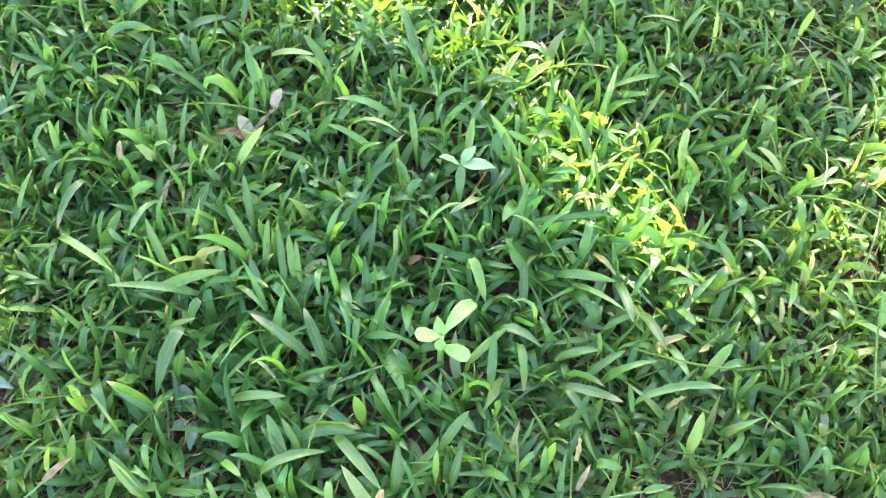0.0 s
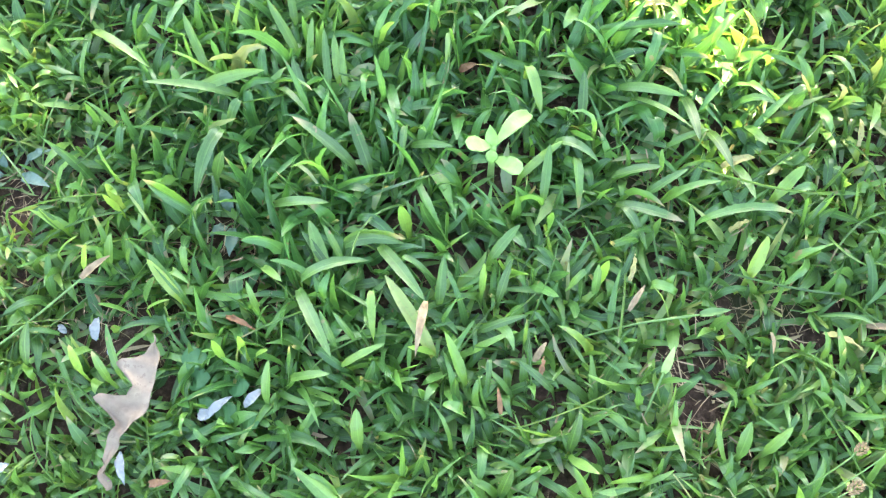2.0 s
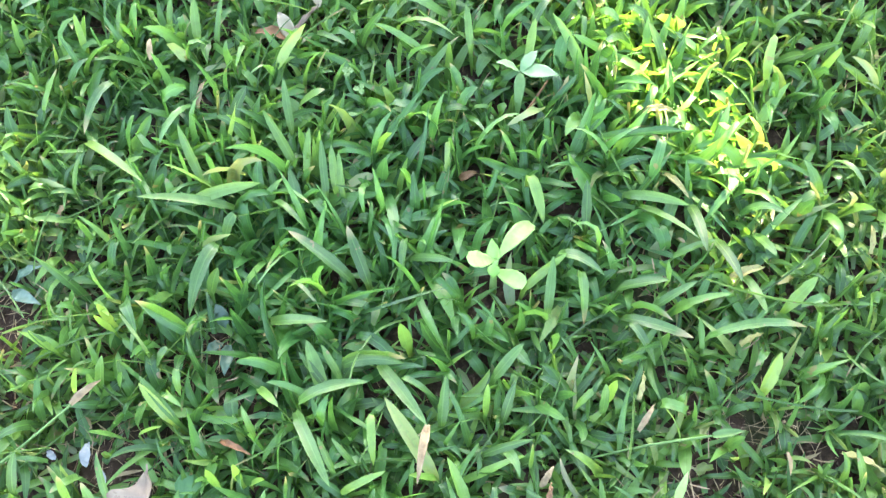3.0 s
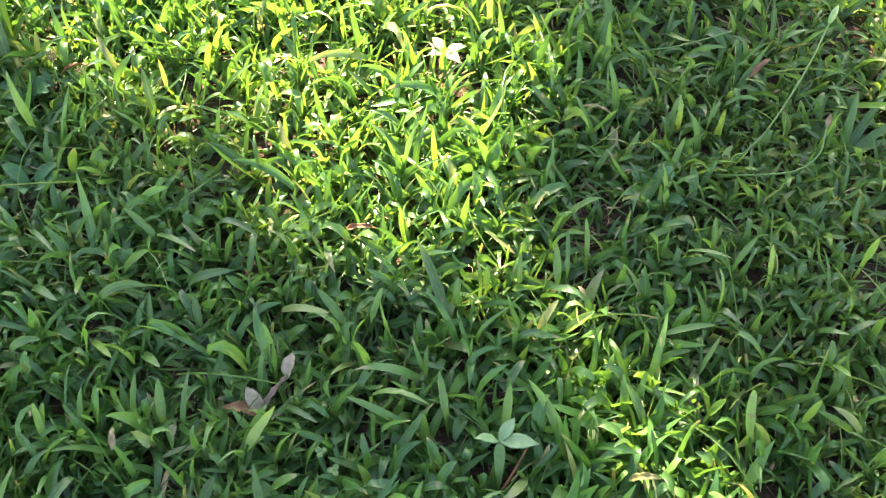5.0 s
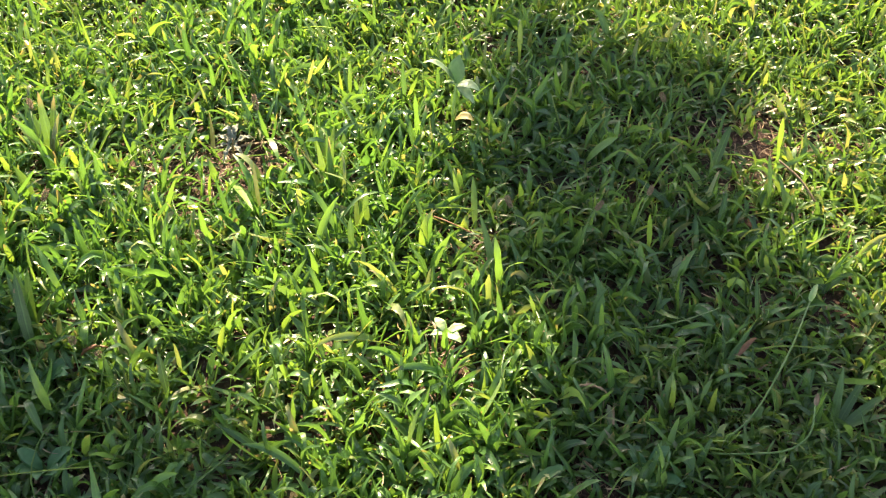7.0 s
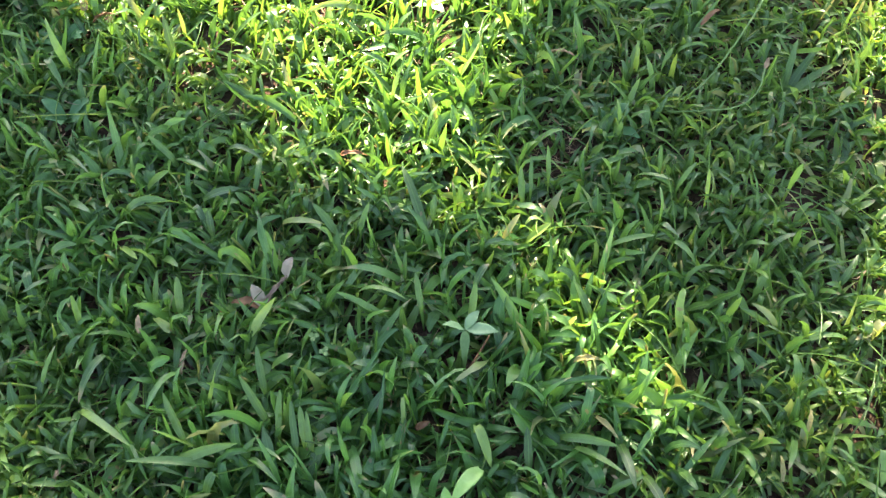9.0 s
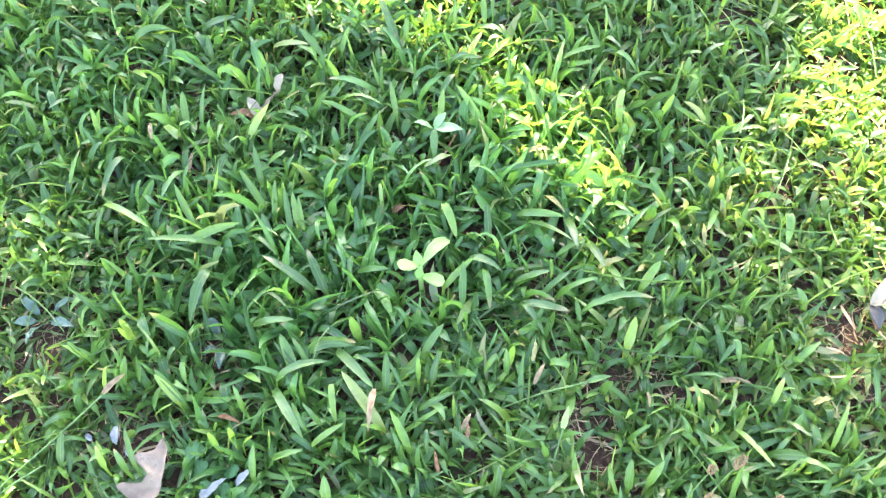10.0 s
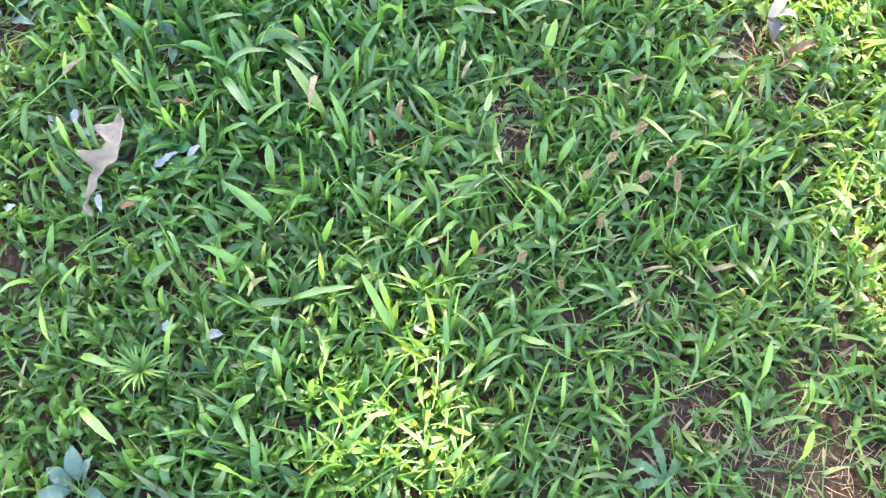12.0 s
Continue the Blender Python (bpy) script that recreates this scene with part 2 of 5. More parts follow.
def blades(base, az, elev, bend, length, width, roll, twist, floor=True, keep=KEEP, girth=GIRTH, fold=0.16, sway=None, hook=None, uneven=0.0, kink=None):
    """Vertices of many blades at once (blade, station, three across); a blade leaves base at elev and droops by bend."""
    n, k = len(az), len(keep)
    e = elev[:, None] - bend[:, None] * keep[None, :] ** (1.3 if hook is None else hook[:, None])
    if kink is not None:          # some blades are creased and hang over at one point
        e = e - kink[0][:, None] / (1 + np.exp(-(keep[None, :] - kink[1][:, None]) * 14))
    a = az[:, None] + (0 if sway is None else sway[:, None] * keep[None, :])
    tang = np.stack([np.cos(e) * np.cos(a), np.cos(e) * np.sin(a), np.sin(e)], -1)
    step = np.diff(keep)[None, :, None] * length[:, None, None]
    mid = (tang[:, 1:] + tang[:, :-1]) / 2
    spine = np.concatenate([base[:, None, :], base[:, None, :] + np.cumsum(mid * step, 1)], 1)
    side = np.stack([-np.sin(a), np.cos(a), np.zeros_like(a)], -1)
    up = np.cross(tang, side)
    r = roll[:, None] + twist[:, None] * keep[None, :]
    s = side * np.cos(r)[..., None] + up * np.sin(r)[..., None]
    u = np.cross(tang, s)
    half = (width[:, None] * girth[None, :] / 2)[..., None]
    if uneven:
        half = half * np.clip(rng.normal(1, uneven, (n, k, 1)), 0.6, 1.4)
        fold = rng.uniform(0.02, 2.4 * fold, (n, 1, 1))
    v = np.stack([spine - s * half + u * half * fold, spine - u * half * fold, spine + s * half + u * half * fold], 2)
    if floor:
        low = rise(v[..., 0], v[..., 1]) + 0.003
        v[..., 2] = np.maximum(v[..., 2], low + 0.10 * np.maximum(0, low - v[..., 2]))
    return v


def ribbon_faces(n, k):
    i = np.arange(n * k * 3).reshape(n, k, 3)
    f = [np.stack([i[:, :-1, c], i[:, :-1, c + 1], i[:, 1:, c + 1], i[:, 1:, c]], -1) for c in (0, 1)]
    return np.stack(f, 2).reshape(-1, 4)


def ribbon_mesh(name, v, mats, keep, vigour=None, dry=None):
    n, k = v.shape[:2]
    me = bpy.data.meshes.new(name)
    faces = ribbon_faces(n, k)
    me.vertices.add(n * k * 3)
    me.vertices.foreach_set("co", v.reshape(-1).astype(np.float32))
    me.loops.add(faces.size)
    me.loops.foreach_set("vertex_index", faces.reshape(-1).astype(np.int32))
    me.polygons.add(len(faces))
    me.polygons.foreach_set("loop_start", np.arange(0, faces.size, 4, dtype=np.int32))
    me.update(calc_edges=True)
    if dry is not None:
        me.attributes.new("dry", "FLOAT", "POINT").data.foreach_set("value", np.repeat(dry, k * 3).astype(np.float32))
    for nm, val in (("along", np.broadcast_to(keep[None, :, None], (n, k, 3))), ("across", np.broadcast_to(np.array([-1.0, 0, 1.0])[None, None, :], (n, k, 3)))):
        me.attributes.new(nm, "FLOAT", "POINT").data.foreach_set("value", val.reshape(-1).astype(np.float32))
    if vigour is not None:
        me.attributes.new("vigour", "FLOAT", "POINT").data.foreach_set("value", np.repeat(vigour, k * 3).astype(np.float32))
    for mt in mats:
        me.materials.append(mt)
    me.shade_smooth()
    return me


def patchy(x, y):
    """Uneven growth: 0 thin to 1 thick."""
    return np.clip(0.55 + 0.22 * np.sin(9.1 * x + 4.3 * y + 0.6) + 0.2 * np.sin(5.7 * x - 8.9 * y + 2.1) + 0.16 * np.sin(23 * x + 19 * y), 0.05, 1)


def sow(x0, x1, y0, y1, per_m2):
    n = int((x1 - x0) * (y1 - y0) * per_m2)
    x, y = rng.uniform(x0, x1, n), rng.uniform(y0, y1, n)
    keep = rng.random(n) < 0.55 + 0.45 * patchy(x, y)
    for bx, by, br in BARE:
        d = np.hypot(x - bx, y - by) / br
        keep &= rng.random(n) < np.clip((d - 0.25) / 0.8, 0.08, 1)
    for cx, cy in ((0.152, 0.540), (0.160, 0.722), (0.114, 1.222), (0.126, 1.685)):
        keep &= np.hypot(x - cx, (y - cy + 0.006) * 0.8) > 0.019
    return x[keep], y[keep]


def lushness(x, y):
    z = 0.78 + 0.27 * np.exp(-((x - 0.08) ** 2 + (y - 0.62) ** 2) / 0.09) - 0.11 / (1 + np.exp(-(x - 0.40) * 14)) - 0.13 / (1 + np.exp((x + 0.10) * 16)) / (1 + np.exp((y - 0.60) * 14)) - 0.06 / (1 + np.exp((y - 0.30) * 12)) + 0.14 * np.exp(-((x + 0.32) ** 2 + (y - 1.5) ** 2) / 0.16) + 0.03 / (1 + np.exp(-(y - 1.25) * 8))
    return z * (0.85 + 0.3 * patchy(x * 1.3 + 2, y * 1.3))


def dry_sun_tone(x, y):
    """Share of dry growth: more at the bare spots, and on the sunny side, where it also paints in sunlit warmth."""
    d = 0.10 + 0.55 / (1 + np.exp(-(x - 0.47) * 10)) + 0.25 / (1 + np.exp((x + 0.30) * 14)) + 0.06 / (1 + np.exp(-(y - 1.2) * 8))
    for bx, by, br in BARE:
        d = d + 0.25 * np.exp(-((x - bx) ** 2 + (y - by) ** 2) / (2 * br * br))
    return np.clip(d, 0, 1)


def shoots(x, y):
    """Leafy shoots: a short leaning stem with blades set alternately on it."""
    n = len(x)
    lush = lushness(x, y) * rng.uniform(0.84, 1.12, n)
    lean_az, lean = rng.uniform(0, 2 * np.pi, n), rng.uniform(0.15, 1.1, n)
    height = rng.uniform(0.010, 0.066, n) * lush
    top = np.stack([np.sin(lean) * np.cos(lean_az), np.sin(lean) * np.sin(lean_az), np.cos(lean)], -1)
    foot = np.stack([x, y, rise(x, y) - 0.002], -1)
    out, vig, dry_sun_all = [], [], []
    strong = np.clip((lushness(x, y) - 0.64) / 0.42, 0, 1)
    dry_sun = dry_sun_tone(x, y)
    plane = rng.uniform(0, np.pi, n)
    far = 1 / (1 + np.exp(-(y - 1.1) * 8))
    thin = 1 / (1 + np.exp((y - 0.30) * 14)) / (1 + np.exp(-(x - 0.12) * 12))          # finer growth near the bare soil
    for k in range(5):
        here = rng.random(n) < (1.0, 1.0, 0.95, 0.7, 0.4)[k]
        m = here.sum()
        vig.append(strong[here])
        dry_sun_all.append(dry_sun[here])
        f = (k + 0.6) / 5 + rng.uniform(-0.08, 0.08, m)
        base = foot[here] + top[here] * (height[here] * f)[:, None]
        az = plane[here] + np.pi * (k % 2) + rng.normal(0, 0.45, m)
        young = f
        elev = np.clip(rng.normal(0.62 + 0.55 * young + 0.06 * far[here], 0.32), 0.0, 1.5)
        length = lush[here] * np.clip(rng.normal(0.044, 0.0135, m), 0.014, 0.078) * (1 + 0.22 * thin[here] + 0.24 * far[here]) * (0.9 + 0.25 * np.sin(np.pi * young))
        width = lush[here] ** 0.5 * np.where(rng.random(m) < 0.34, rng.uniform(0.0034, 0.0062, m), np.clip(rng.normal(0.0088, 0.0016, m), 0.0055, 0.0128)) * (1 - 0.22 * thin[here])
        bendy = np.clip(rng.normal(1.0 - 0.35 * far[here], 0.65, m), -0.3, 2.6)
        creased = (rng.random(m) < 0.50) * rng.uniform(0.5, 2.4, m)
        out.append(blades(base, az, elev, bendy, length, width, rng.normal(0, 0.55, m), rng.normal(0, 1.15, m), sway=rng.normal(0, 0.60, m), hook=rng.uniform(0.7, 3.2, m), uneven=0.12, kink=(creased, rng.uniform(0.3, 0.85, m))))
    flat = rng.uniform(0, 2 * np.pi, n)
    stems = blades(foot, lean_az, np.pi / 2 - lean, np.zeros(n), height * 1.1, np.full(n, 0.0028), flat * 0 + 0.8, np.zeros(n), girth=np.array([1, 1, 1, 1, 1, 1, 0.8]), fold=1.0, floor=False)
    out.append(stems)
    vig.append(strong)
    dry_sun_all.append(dry_sun)
    return np.concatenate(out), np.concatenate(vig), np.concatenate(dry_sun_all)


# ---- single blades that stand out of the lawn ----
CELL, CX0, CY0 = 0.003, -1.1, -0.4
ROOF = np.full((960, 800), 9.0)          # height above which the lawn stays clear, cell by cell


def clear(x, y, z, radius):
    """Keeps the lawn's blades below z within radius."""
    j, i = (x - CX0) / CELL, (y - CY0) / CELL
    q = radius / CELL
    i0, i1, j0, j1 = int(i - q), int(i + q) + 1, int(j - q), int(j + q) + 1
    a, b = np.mgrid[i0:i1 + 1, j0:j1 + 1]
    near_it = np.hypot(a - i, b - j) <= q
    ROOF[i0:i1 + 1, j0:j1 + 1] = np.where(near_it, np.minimum(ROOF[i0:i1 + 1, j0:j1 + 1], z), ROOF[i0:i1 + 1, j0:j1 + 1])


def covered(v):
    """Which blades would lie over something that shows."""
    j = np.clip(((v[..., 0] - CX0) / CELL).astype(int), 0, ROOF.shape[1] - 1)
    i = np.clip(((v[..., 1] - CY0) / CELL).astype(int), 0, ROOF.shape[0] - 1)
    return (v[..., 2] > ROOF[i, j]).any((1, 2))


BLADE_KEEP = np.array([0.0, 0.22, 0.32, 0.46, 0.62, 0.78, 0.91, 1.0])
BLADE_GIRTH = np.array([0.22, 0.60, 0.92, 1.0, 0.96, 0.78, 0.46, 0.03])


def stray(x, y, z, az, reach, climb, width, arch, material=BLADE):
    """One blade on its stem: where it leaves the stem, its heading, how far it reaches and climbs, its width and arch."""
    a = radians(az)
    head = np.array([math.cos(a), math.sin(a), 0.0])
    span = math.hypot(reach, climb)
    q = np.clip((BLADE_KEEP - 0.22) / 0.78, 0, 1)[:, None]
    leaf = head * reach * q + np.array([0, 0, 1.0]) * (climb * q + 4 * arch * span * q * (1 - q) * (1.15 - 0.3 * q))
    spine = np.array([0, 0, z]) + leaf
    spine[0] = -head * 0.006 + np.array([0, 0, float(rise(x, y)) - 0.002])
    tang = np.gradient(spine, axis=0)
    tang /= np.linalg.norm(tang, axis=1)[:, None]
    r0, r1 = 0.35 * math.sin(x * 211 + y * 97), 0.5 * math.sin(x * 131 - y * 173)
    side = np.array([-math.sin(a), math.cos(a), 0.0])[None, :]
    up = np.cross(tang, side)
    r = (r0 + r1 * BLADE_KEEP)[:, None]
    sd = side * np.cos(r) + up * np.sin(r)
    u = np.cross(tang, sd)
    half = (width * 0.46 * BLADE_GIRTH * (1 + 0.06 * np.sin(BLADE_KEEP * 21 + x * 300)))[:, None]
    v = np.stack([spine - sd * half + u * half * 0.22, spine - u * half * 0.22, spine + sd * half + u * half * 0.22], 1)
    ob = new("grass_shoot", ribbon_mesh("grass_shoot", v[None], [material], BLADE_KEEP))
    ob.location = (x, y, 0)
    tagged(ob, "young lime green grass shoot standing among others" if material is YOUNG else "broad green grass shoot lying over the lawn", "grass", "single grass shoots")
    for p in spine[2:]:
        clear(x + p[0], y + p[1], p[2] - 0.003, max(0.004, width * 0.55))


stray(-0.081, 0.548, 0.060, -107, 0.061, -0.020, 0.0128, 0.22)
stray(-0.077, 0.591, 0.040, -176, 0.079, 0.024, 0.0097, 0.1)
stray(-0.116, 0.593, 0.040, 10, 0.066, 0.024, 0.0116, 0.1)
stray(-0.070, 0.576, 0.060, -120, 0.020, -0.020, 0.0095, 0.22)
stray(0.032, 0.531, 0.040, 150, 0.062, 0.024, 0.0135, 0.1)
stray(0.047, 0.528, 0.040, 116, 0.046, 0.024, 0.0109, 0.1)
stray(0.076, 0.562, 0.060, -92, 0.033, -0.020, 0.0083, 0.22)
stray(-0.017, 0.622, 0.040, 89, 0.039, 0.024, 0.0071, 0.1)
stray(0.002, 0.607, 0.040, 99, 0.044, 0.024, 0.0079, 0.1)
stray(0.010, 0.612, 0.040, 99, 0.033, 0.024, 0.0079, 0.1)
stray(0.017, 0.607, 0.040, 99, 0.033, 0.024, 0.0070, 0.1)
stray(-0.030, 0.637, 0.040, 127, 0.050, 0.024, 0.0098, 0.1)
stray(-0.037, 0.670, 0.040, 103, 0.041, 0.024, 0.0081, 0.1)
stray(-0.093, 0.669, 0.040, 64, 0.034, 0.024, 0.0119, 0.1)
stray(-0.111, 0.618, 0.040, 119, 0.045, 0.024, 0.0108, 0.1)
stray(-0.201, 0.700, 0.060, -118, 0.051, -0.020, 0.0103, 0.22)
stray(-0.221, 0.648, 0.040, -35, 0.083, 0.024, 0.0094, 0.1)
stray(-0.221, 0.600, 0.040, 69, 0.026, 0.024, 0.0092, 0.1)
stray(-0.268, 0.679, 0.040, 63, 0.034, 0.024, 0.0077, 0.06, YOUNG)
stray(-0.139, 0.626, 0.040, 40, 0.008, 0.024, 0.0050, 0.06, YOUNG)
stray(-0.066, 0.648, 0.040, 94, 0.013, 0.024, 0.0063, 0.06, YOUNG)
stray(-0.040, 0.594, 0.052, -40, 0.042, 0.004, 0.0087, 0.3)
stray(-0.033, 0.697, 0.040, 7, 0.026, 0.024, 0.0101, 0.1)
stray(0.081, 0.553, 0.040, -15, 0.039, 0.024, 0.0076, 0.1)
stray(0.085, 0.475, 0.040, 117, 0.013, 0.024, 0.0114, 0.06, YOUNG)
stray(0.036, 0.456, 0.052, 5, 0.050, 0.004, 0.0097, 0.3)
stray(-0.031, 0.489, 0.040, -5, 0.052, 0.024, 0.0109, 0.1)
stray(-0.084, 0.512, 0.040, 55, 0.016, 0.024, 0.0103, 0.1)
stray(-0.244, 0.747, 0.040, 108, 0.023, 0.024, 0.0074, 0.06, YOUNG)
stray(-0.180, 0.498, 0.040, -40, 0.031, 0.024, 0.0061, 0.06, YOUNG)
stray(0.177, 0.627, 0.060, -68, 0.038, -0.020, 0.0110, 0.22)
stray(0.197, 0.511, 0.040, 87, 0.041, 0.024, 0.0090, 0.1)
stray(0.222, 0.542, 0.060, -83, 0.041, -0.020, 0.0106, 0.22)
stray(0.177, 0.531, 0.040, 36, 0.041, 0.024, 0.0083, 0.1)
stray(0.204, 0.560, 0.052, -27, 0.042, 0.004, 0.0108, 0.3)
stray(0.227, 0.591, 0.040, 93, 0.033, 0.024, 0.0093, 0.1)
stray(0.260, 0.623, 0.040, -20, 0.054, 0.024, 0.0095, 0.1)
stray(0.272, 0.613, 0.040, -40, 0.059, 0.024, 0.0094, 0.1)
stray(0.315, 0.617, 0.040, -81, 0.054, 0.024, 0.0103, 0.1)
stray(0.302, 0.569, 0.040, 11, 0.031, 0.024, 0.0084, 0.1)
stray(0.336, 0.585, 0.040, -72, 0.048, 0.024, 0.0094, 0.1)
stray(0.357, 0.555, 0.040, -74, 0.043, 0.024, 0.0084, 0.1)
stray(0.283, 0.521, 0.040, 27, 0.036, 0.024, 0.0083, 0.1)
stray(0.391, 0.527, 0.040, 46, 0.028, 0.024, 0.0109, 0.1)
stray(0.255, 0.537, 0.040, 0, 0.038, 0.024, 0.0108, 0.1)
stray(0.259, 0.511, 0.040, -23, 0.056, 0.024, 0.0099, 0.1)
stray(0.262, 0.500, 0.060, -52, 0.037, -0.020, 0.0088, 0.22)
stray(0.368, 0.592, 0.040, -69, 0.031, 0.024, 0.0086, 0.1)
stray(0.326, 0.496, 0.052, 8, 0.076, 0.004, 0.0081, 0.3)
stray(0.369, 0.456, 0.040, 71, 0.028, 0.024, 0.0122, 0.1)
stray(0.455, 0.518, 0.040, 103, 0.017, 0.024, 0.0059, 0.1)
stray(0.436, 0.660, 0.052, -54, 0.039, 0.004, 0.0088, 0.3)
stray(0.482, 0.624, 0.040, -114, 0.045, 0.024, 0.0097, 0.1)
stray(0.478, 0.456, 0.060, -75, 0.020, -0.020, 0.0073, 0.22)
stray(0.556, 0.605, 0.060, -94, 0.029, -0.020, 0.0114, 0.22)
stray(0.533, 0.583, 0.040, -60, 0.034, 0.024, 0.0088, 0.1)
stray(0.156, 0.453, 0.040, 47, 0.033, 0.024, 0.0097, 0.1)
stray(0.233, 0.443, 0.060, -137, 0.019, -0.020, 0.0063, 0.22)
stray(0.245, 0.440, 0.040, 61, 0.013, 0.024, 0.0088, 0.06, YOUNG)
stray(-0.066, 1.579, 0.028, 102, 0.052, 0.046, 0.0094, 0.06, YOUNG)
stray(-0.062, 1.574, 0.028, 80, 0.051, 0.046, 0.0094, 0.06, YOUNG)
stray(-0.040, 1.587, 0.028, 79, 0.016, 0.046, 0.0118, 0.1)
stray(-0.211, 1.552, 0.028, -63, 0.139, 0.046, 0.0154, 0.06, YOUNG)
stray(-0.232, 1.521, 0.028, -22, 0.011, 0.046, 0.0082, 0.06, YOUNG)
stray(-0.425, 1.623, 0.028, 32, 0.040, 0.046, 0.0128, 0.06, YOUNG)
stray(-0.446, 1.589, 0.028, -82, 0.007, 0.046, 0.0114, 0.06, YOUNG)
stray(-0.489, 1.616, 0.028, -106, 0.019, 0.046, 0.0129, 0.06, YOUNG)
stray(-0.486, 1.625, 0.028, -14, 0.012, 0.046, 0.0091, 0.06, YOUNG)
stray(-0.499, 1.531, 0.028, 155, 0.014, 0.046, 0.0149, 0.1)
stray(-0.014, 1.646, 0.028, 130, 0.059, 0.046, 0.0085, 0.1)
stray(-0.058, 1.777, 0.028, -117, 0.002, 0.046, 0.0078, 0.06, YOUNG)
stray(-0.045, 1.782, 0.028, 82, 0.022, 0.046, 0.0078, 0.06, YOUNG)
stray(-0.414, 1.765, 0.028, 61, 0.031, 0.046, 0.0095, 0.06, YOUNG)
stray(-0.321, 1.819, 0.028, 166, 0.025, 0.046, 0.0123, 0.06, YOUNG)
stray(-0.007, 1.444, 0.028, -34, 0.018, 0.046, 0.0109, 0.1)
stray(-0.014, 1.388, 0.028, 90, 0.023, 0.046, 0.0095, 0.1)
stray(-0.169, 1.984, 0.028, -38, 0.122, 0.046, 0.0065, 0.06, YOUNG)
stray(-0.031, 1.425, 0.052, 37, 0.085, 0.004, 0.0064, 0.3)
stray(-0.404, 1.229, 0.028, 103, 0.048, 0.082, 0.0158, 0.1)
stray(-0.477, 1.383, 0.028, -70, 0.012, 0.046, 0.0081, 0.06, YOUNG)
stray(-0.270, 1.285, 0.028, -153, 0.009, 0.046, 0.0073, 0.06, YOUNG)
stray(-0.157, 1.265, 0.028, -29, 0.010, 0.046, 0.0061, 0.06, YOUNG)
stray(-0.009, 1.270, 0.028, 37, 0.005, 0.046, 0.0079, 0.06, YOUNG)
stray(-0.217, 1.150, 0.028, 105, 0.027, 0.046, 0.0106, 0.1)
stray(-0.080, 1.164, 0.060, -121, 0.039, -0.020, 0.0120, 0.22)
stray(-0.048, 1.142, 0.060, -76, 0.012, -0.020, 0.0100, 0.22)
stray(-0.365, 1.116, 0.060, -55, 0.039, -0.020, 0.0107, 0.22)
stray(-0.165, 1.209, 0.028, 25, 0.014, 0.046, 0.0098, 0.06, YOUNG)
stray(0.038, 1.161, 0.028, 169, 0.031, 0.046, 0.0093, 0.1)
stray(0.075, 1.073, 0.028, 158, 0.042, 0.046, 0.0097, 0.1)
stray(0.105, 1.064, 0.028, 96, 0.018, 0.046, 0.0070, 0.06, YOUNG)
stray(-0.103, 1.080, 0.028, 22, 0.011, 0.046, 0.0082, 0.1)
stray(-0.156, 1.044, 0.028, 49, 0.009, 0.046, 0.0072, 0.1)
stray(-0.152, 1.036, 0.028, -18, 0.033, 0.046, 0.0099, 0.1)
stray(-0.291, 1.065, 0.028, -25, 0.019, 0.046, 0.0113, 0.1)
stray(-0.145, 1.175, 0.028, 8, 0.049, 0.046, 0.0077, 0.1)
stray(-0.214, 1.363, 0.028, -113, 0.021, 0.046, 0.0097, 0.06, YOUNG)
stray(-0.342, 1.270, 0.028, -24, 0.027, 0.046, 0.0084, 0.06, YOUNG)
stray(0.154, 1.446, 0.028, 91, 0.047, 0.046, 0.0098, 0.06, YOUNG)
stray(0.255, 1.414, 0.028, 180, 0.013, 0.046, 0.0086, 0.1)
stray(0.389, 1.393, 0.028, 100, 0.011, 0.046, 0.0075, 0.06, YOUNG)
stray(0.326, 1.582, 0.028, -8, 0.041, 0.046, 0.0141, 0.1)
stray(0.513, 1.565, 0.028, 55, 0.039, 0.046, 0.0132, 0.1)
stray(0.616, 1.604, 0.028, 90, 0.010, 0.046, 0.0087, 0.06, YOUNG)
stray(0.653, 1.642, 0.028, 135, 0.008, 0.046, 0.0064, 0.1)
stray(0.707, 1.459, 0.028, 153, 0.018, 0.046, 0.0095, 0.06, YOUNG)
stray(0.574, 1.490, 0.028, 90, 0.035, 0.046, 0.0082, 0.06, YOUNG)
stray(0.308, 1.771, 0.028, 82, 0.021, 0.046, 0.0130, 0.1)
stray(0.384, 1.797, 0.028, 108, 0.009, 0.046, 0.0079, 0.1)
stray(0.242, 1.896, 0.028, 85, 0.025, 0.046, 0.0096, 0.06, YOUNG)
stray(0.114, 0.373, 0.040, 128, 0.067, 0.024, 0.0124, 0.1)
stray(0.036, 0.453, 0.052, 4, 0.049, 0.004, 0.0101, 0.3)
stray(0.004, 0.421, 0.052, 19, 0.057, 0.004, 0.0109, 0.3)
stray(0.063, 0.459, 0.040, -50, 0.069, 0.024, 0.0111, 0.1)
stray(0.117, 0.412, 0.040, 87, 0.035, 0.024, 0.0099, 0.1)
stray(0.151, 0.425, 0.040, 87, 0.017, 0.024, 0.0063, 0.06, YOUNG)
stray(0.142, 0.351, 0.040, 119, 0.037, 0.024, 0.0113, 0.06, YOUNG)
stray(0.020, 0.435, 0.040, 113, 0.036, 0.024, 0.0129, 0.1)
stray(-0.000, 0.416, 0.040, -58, 0.072, 0.024, 0.0110, 0.1)
stray(-0.212, 0.338, 0.040, 80, 0.028, 0.024, 0.0084, 0.1)
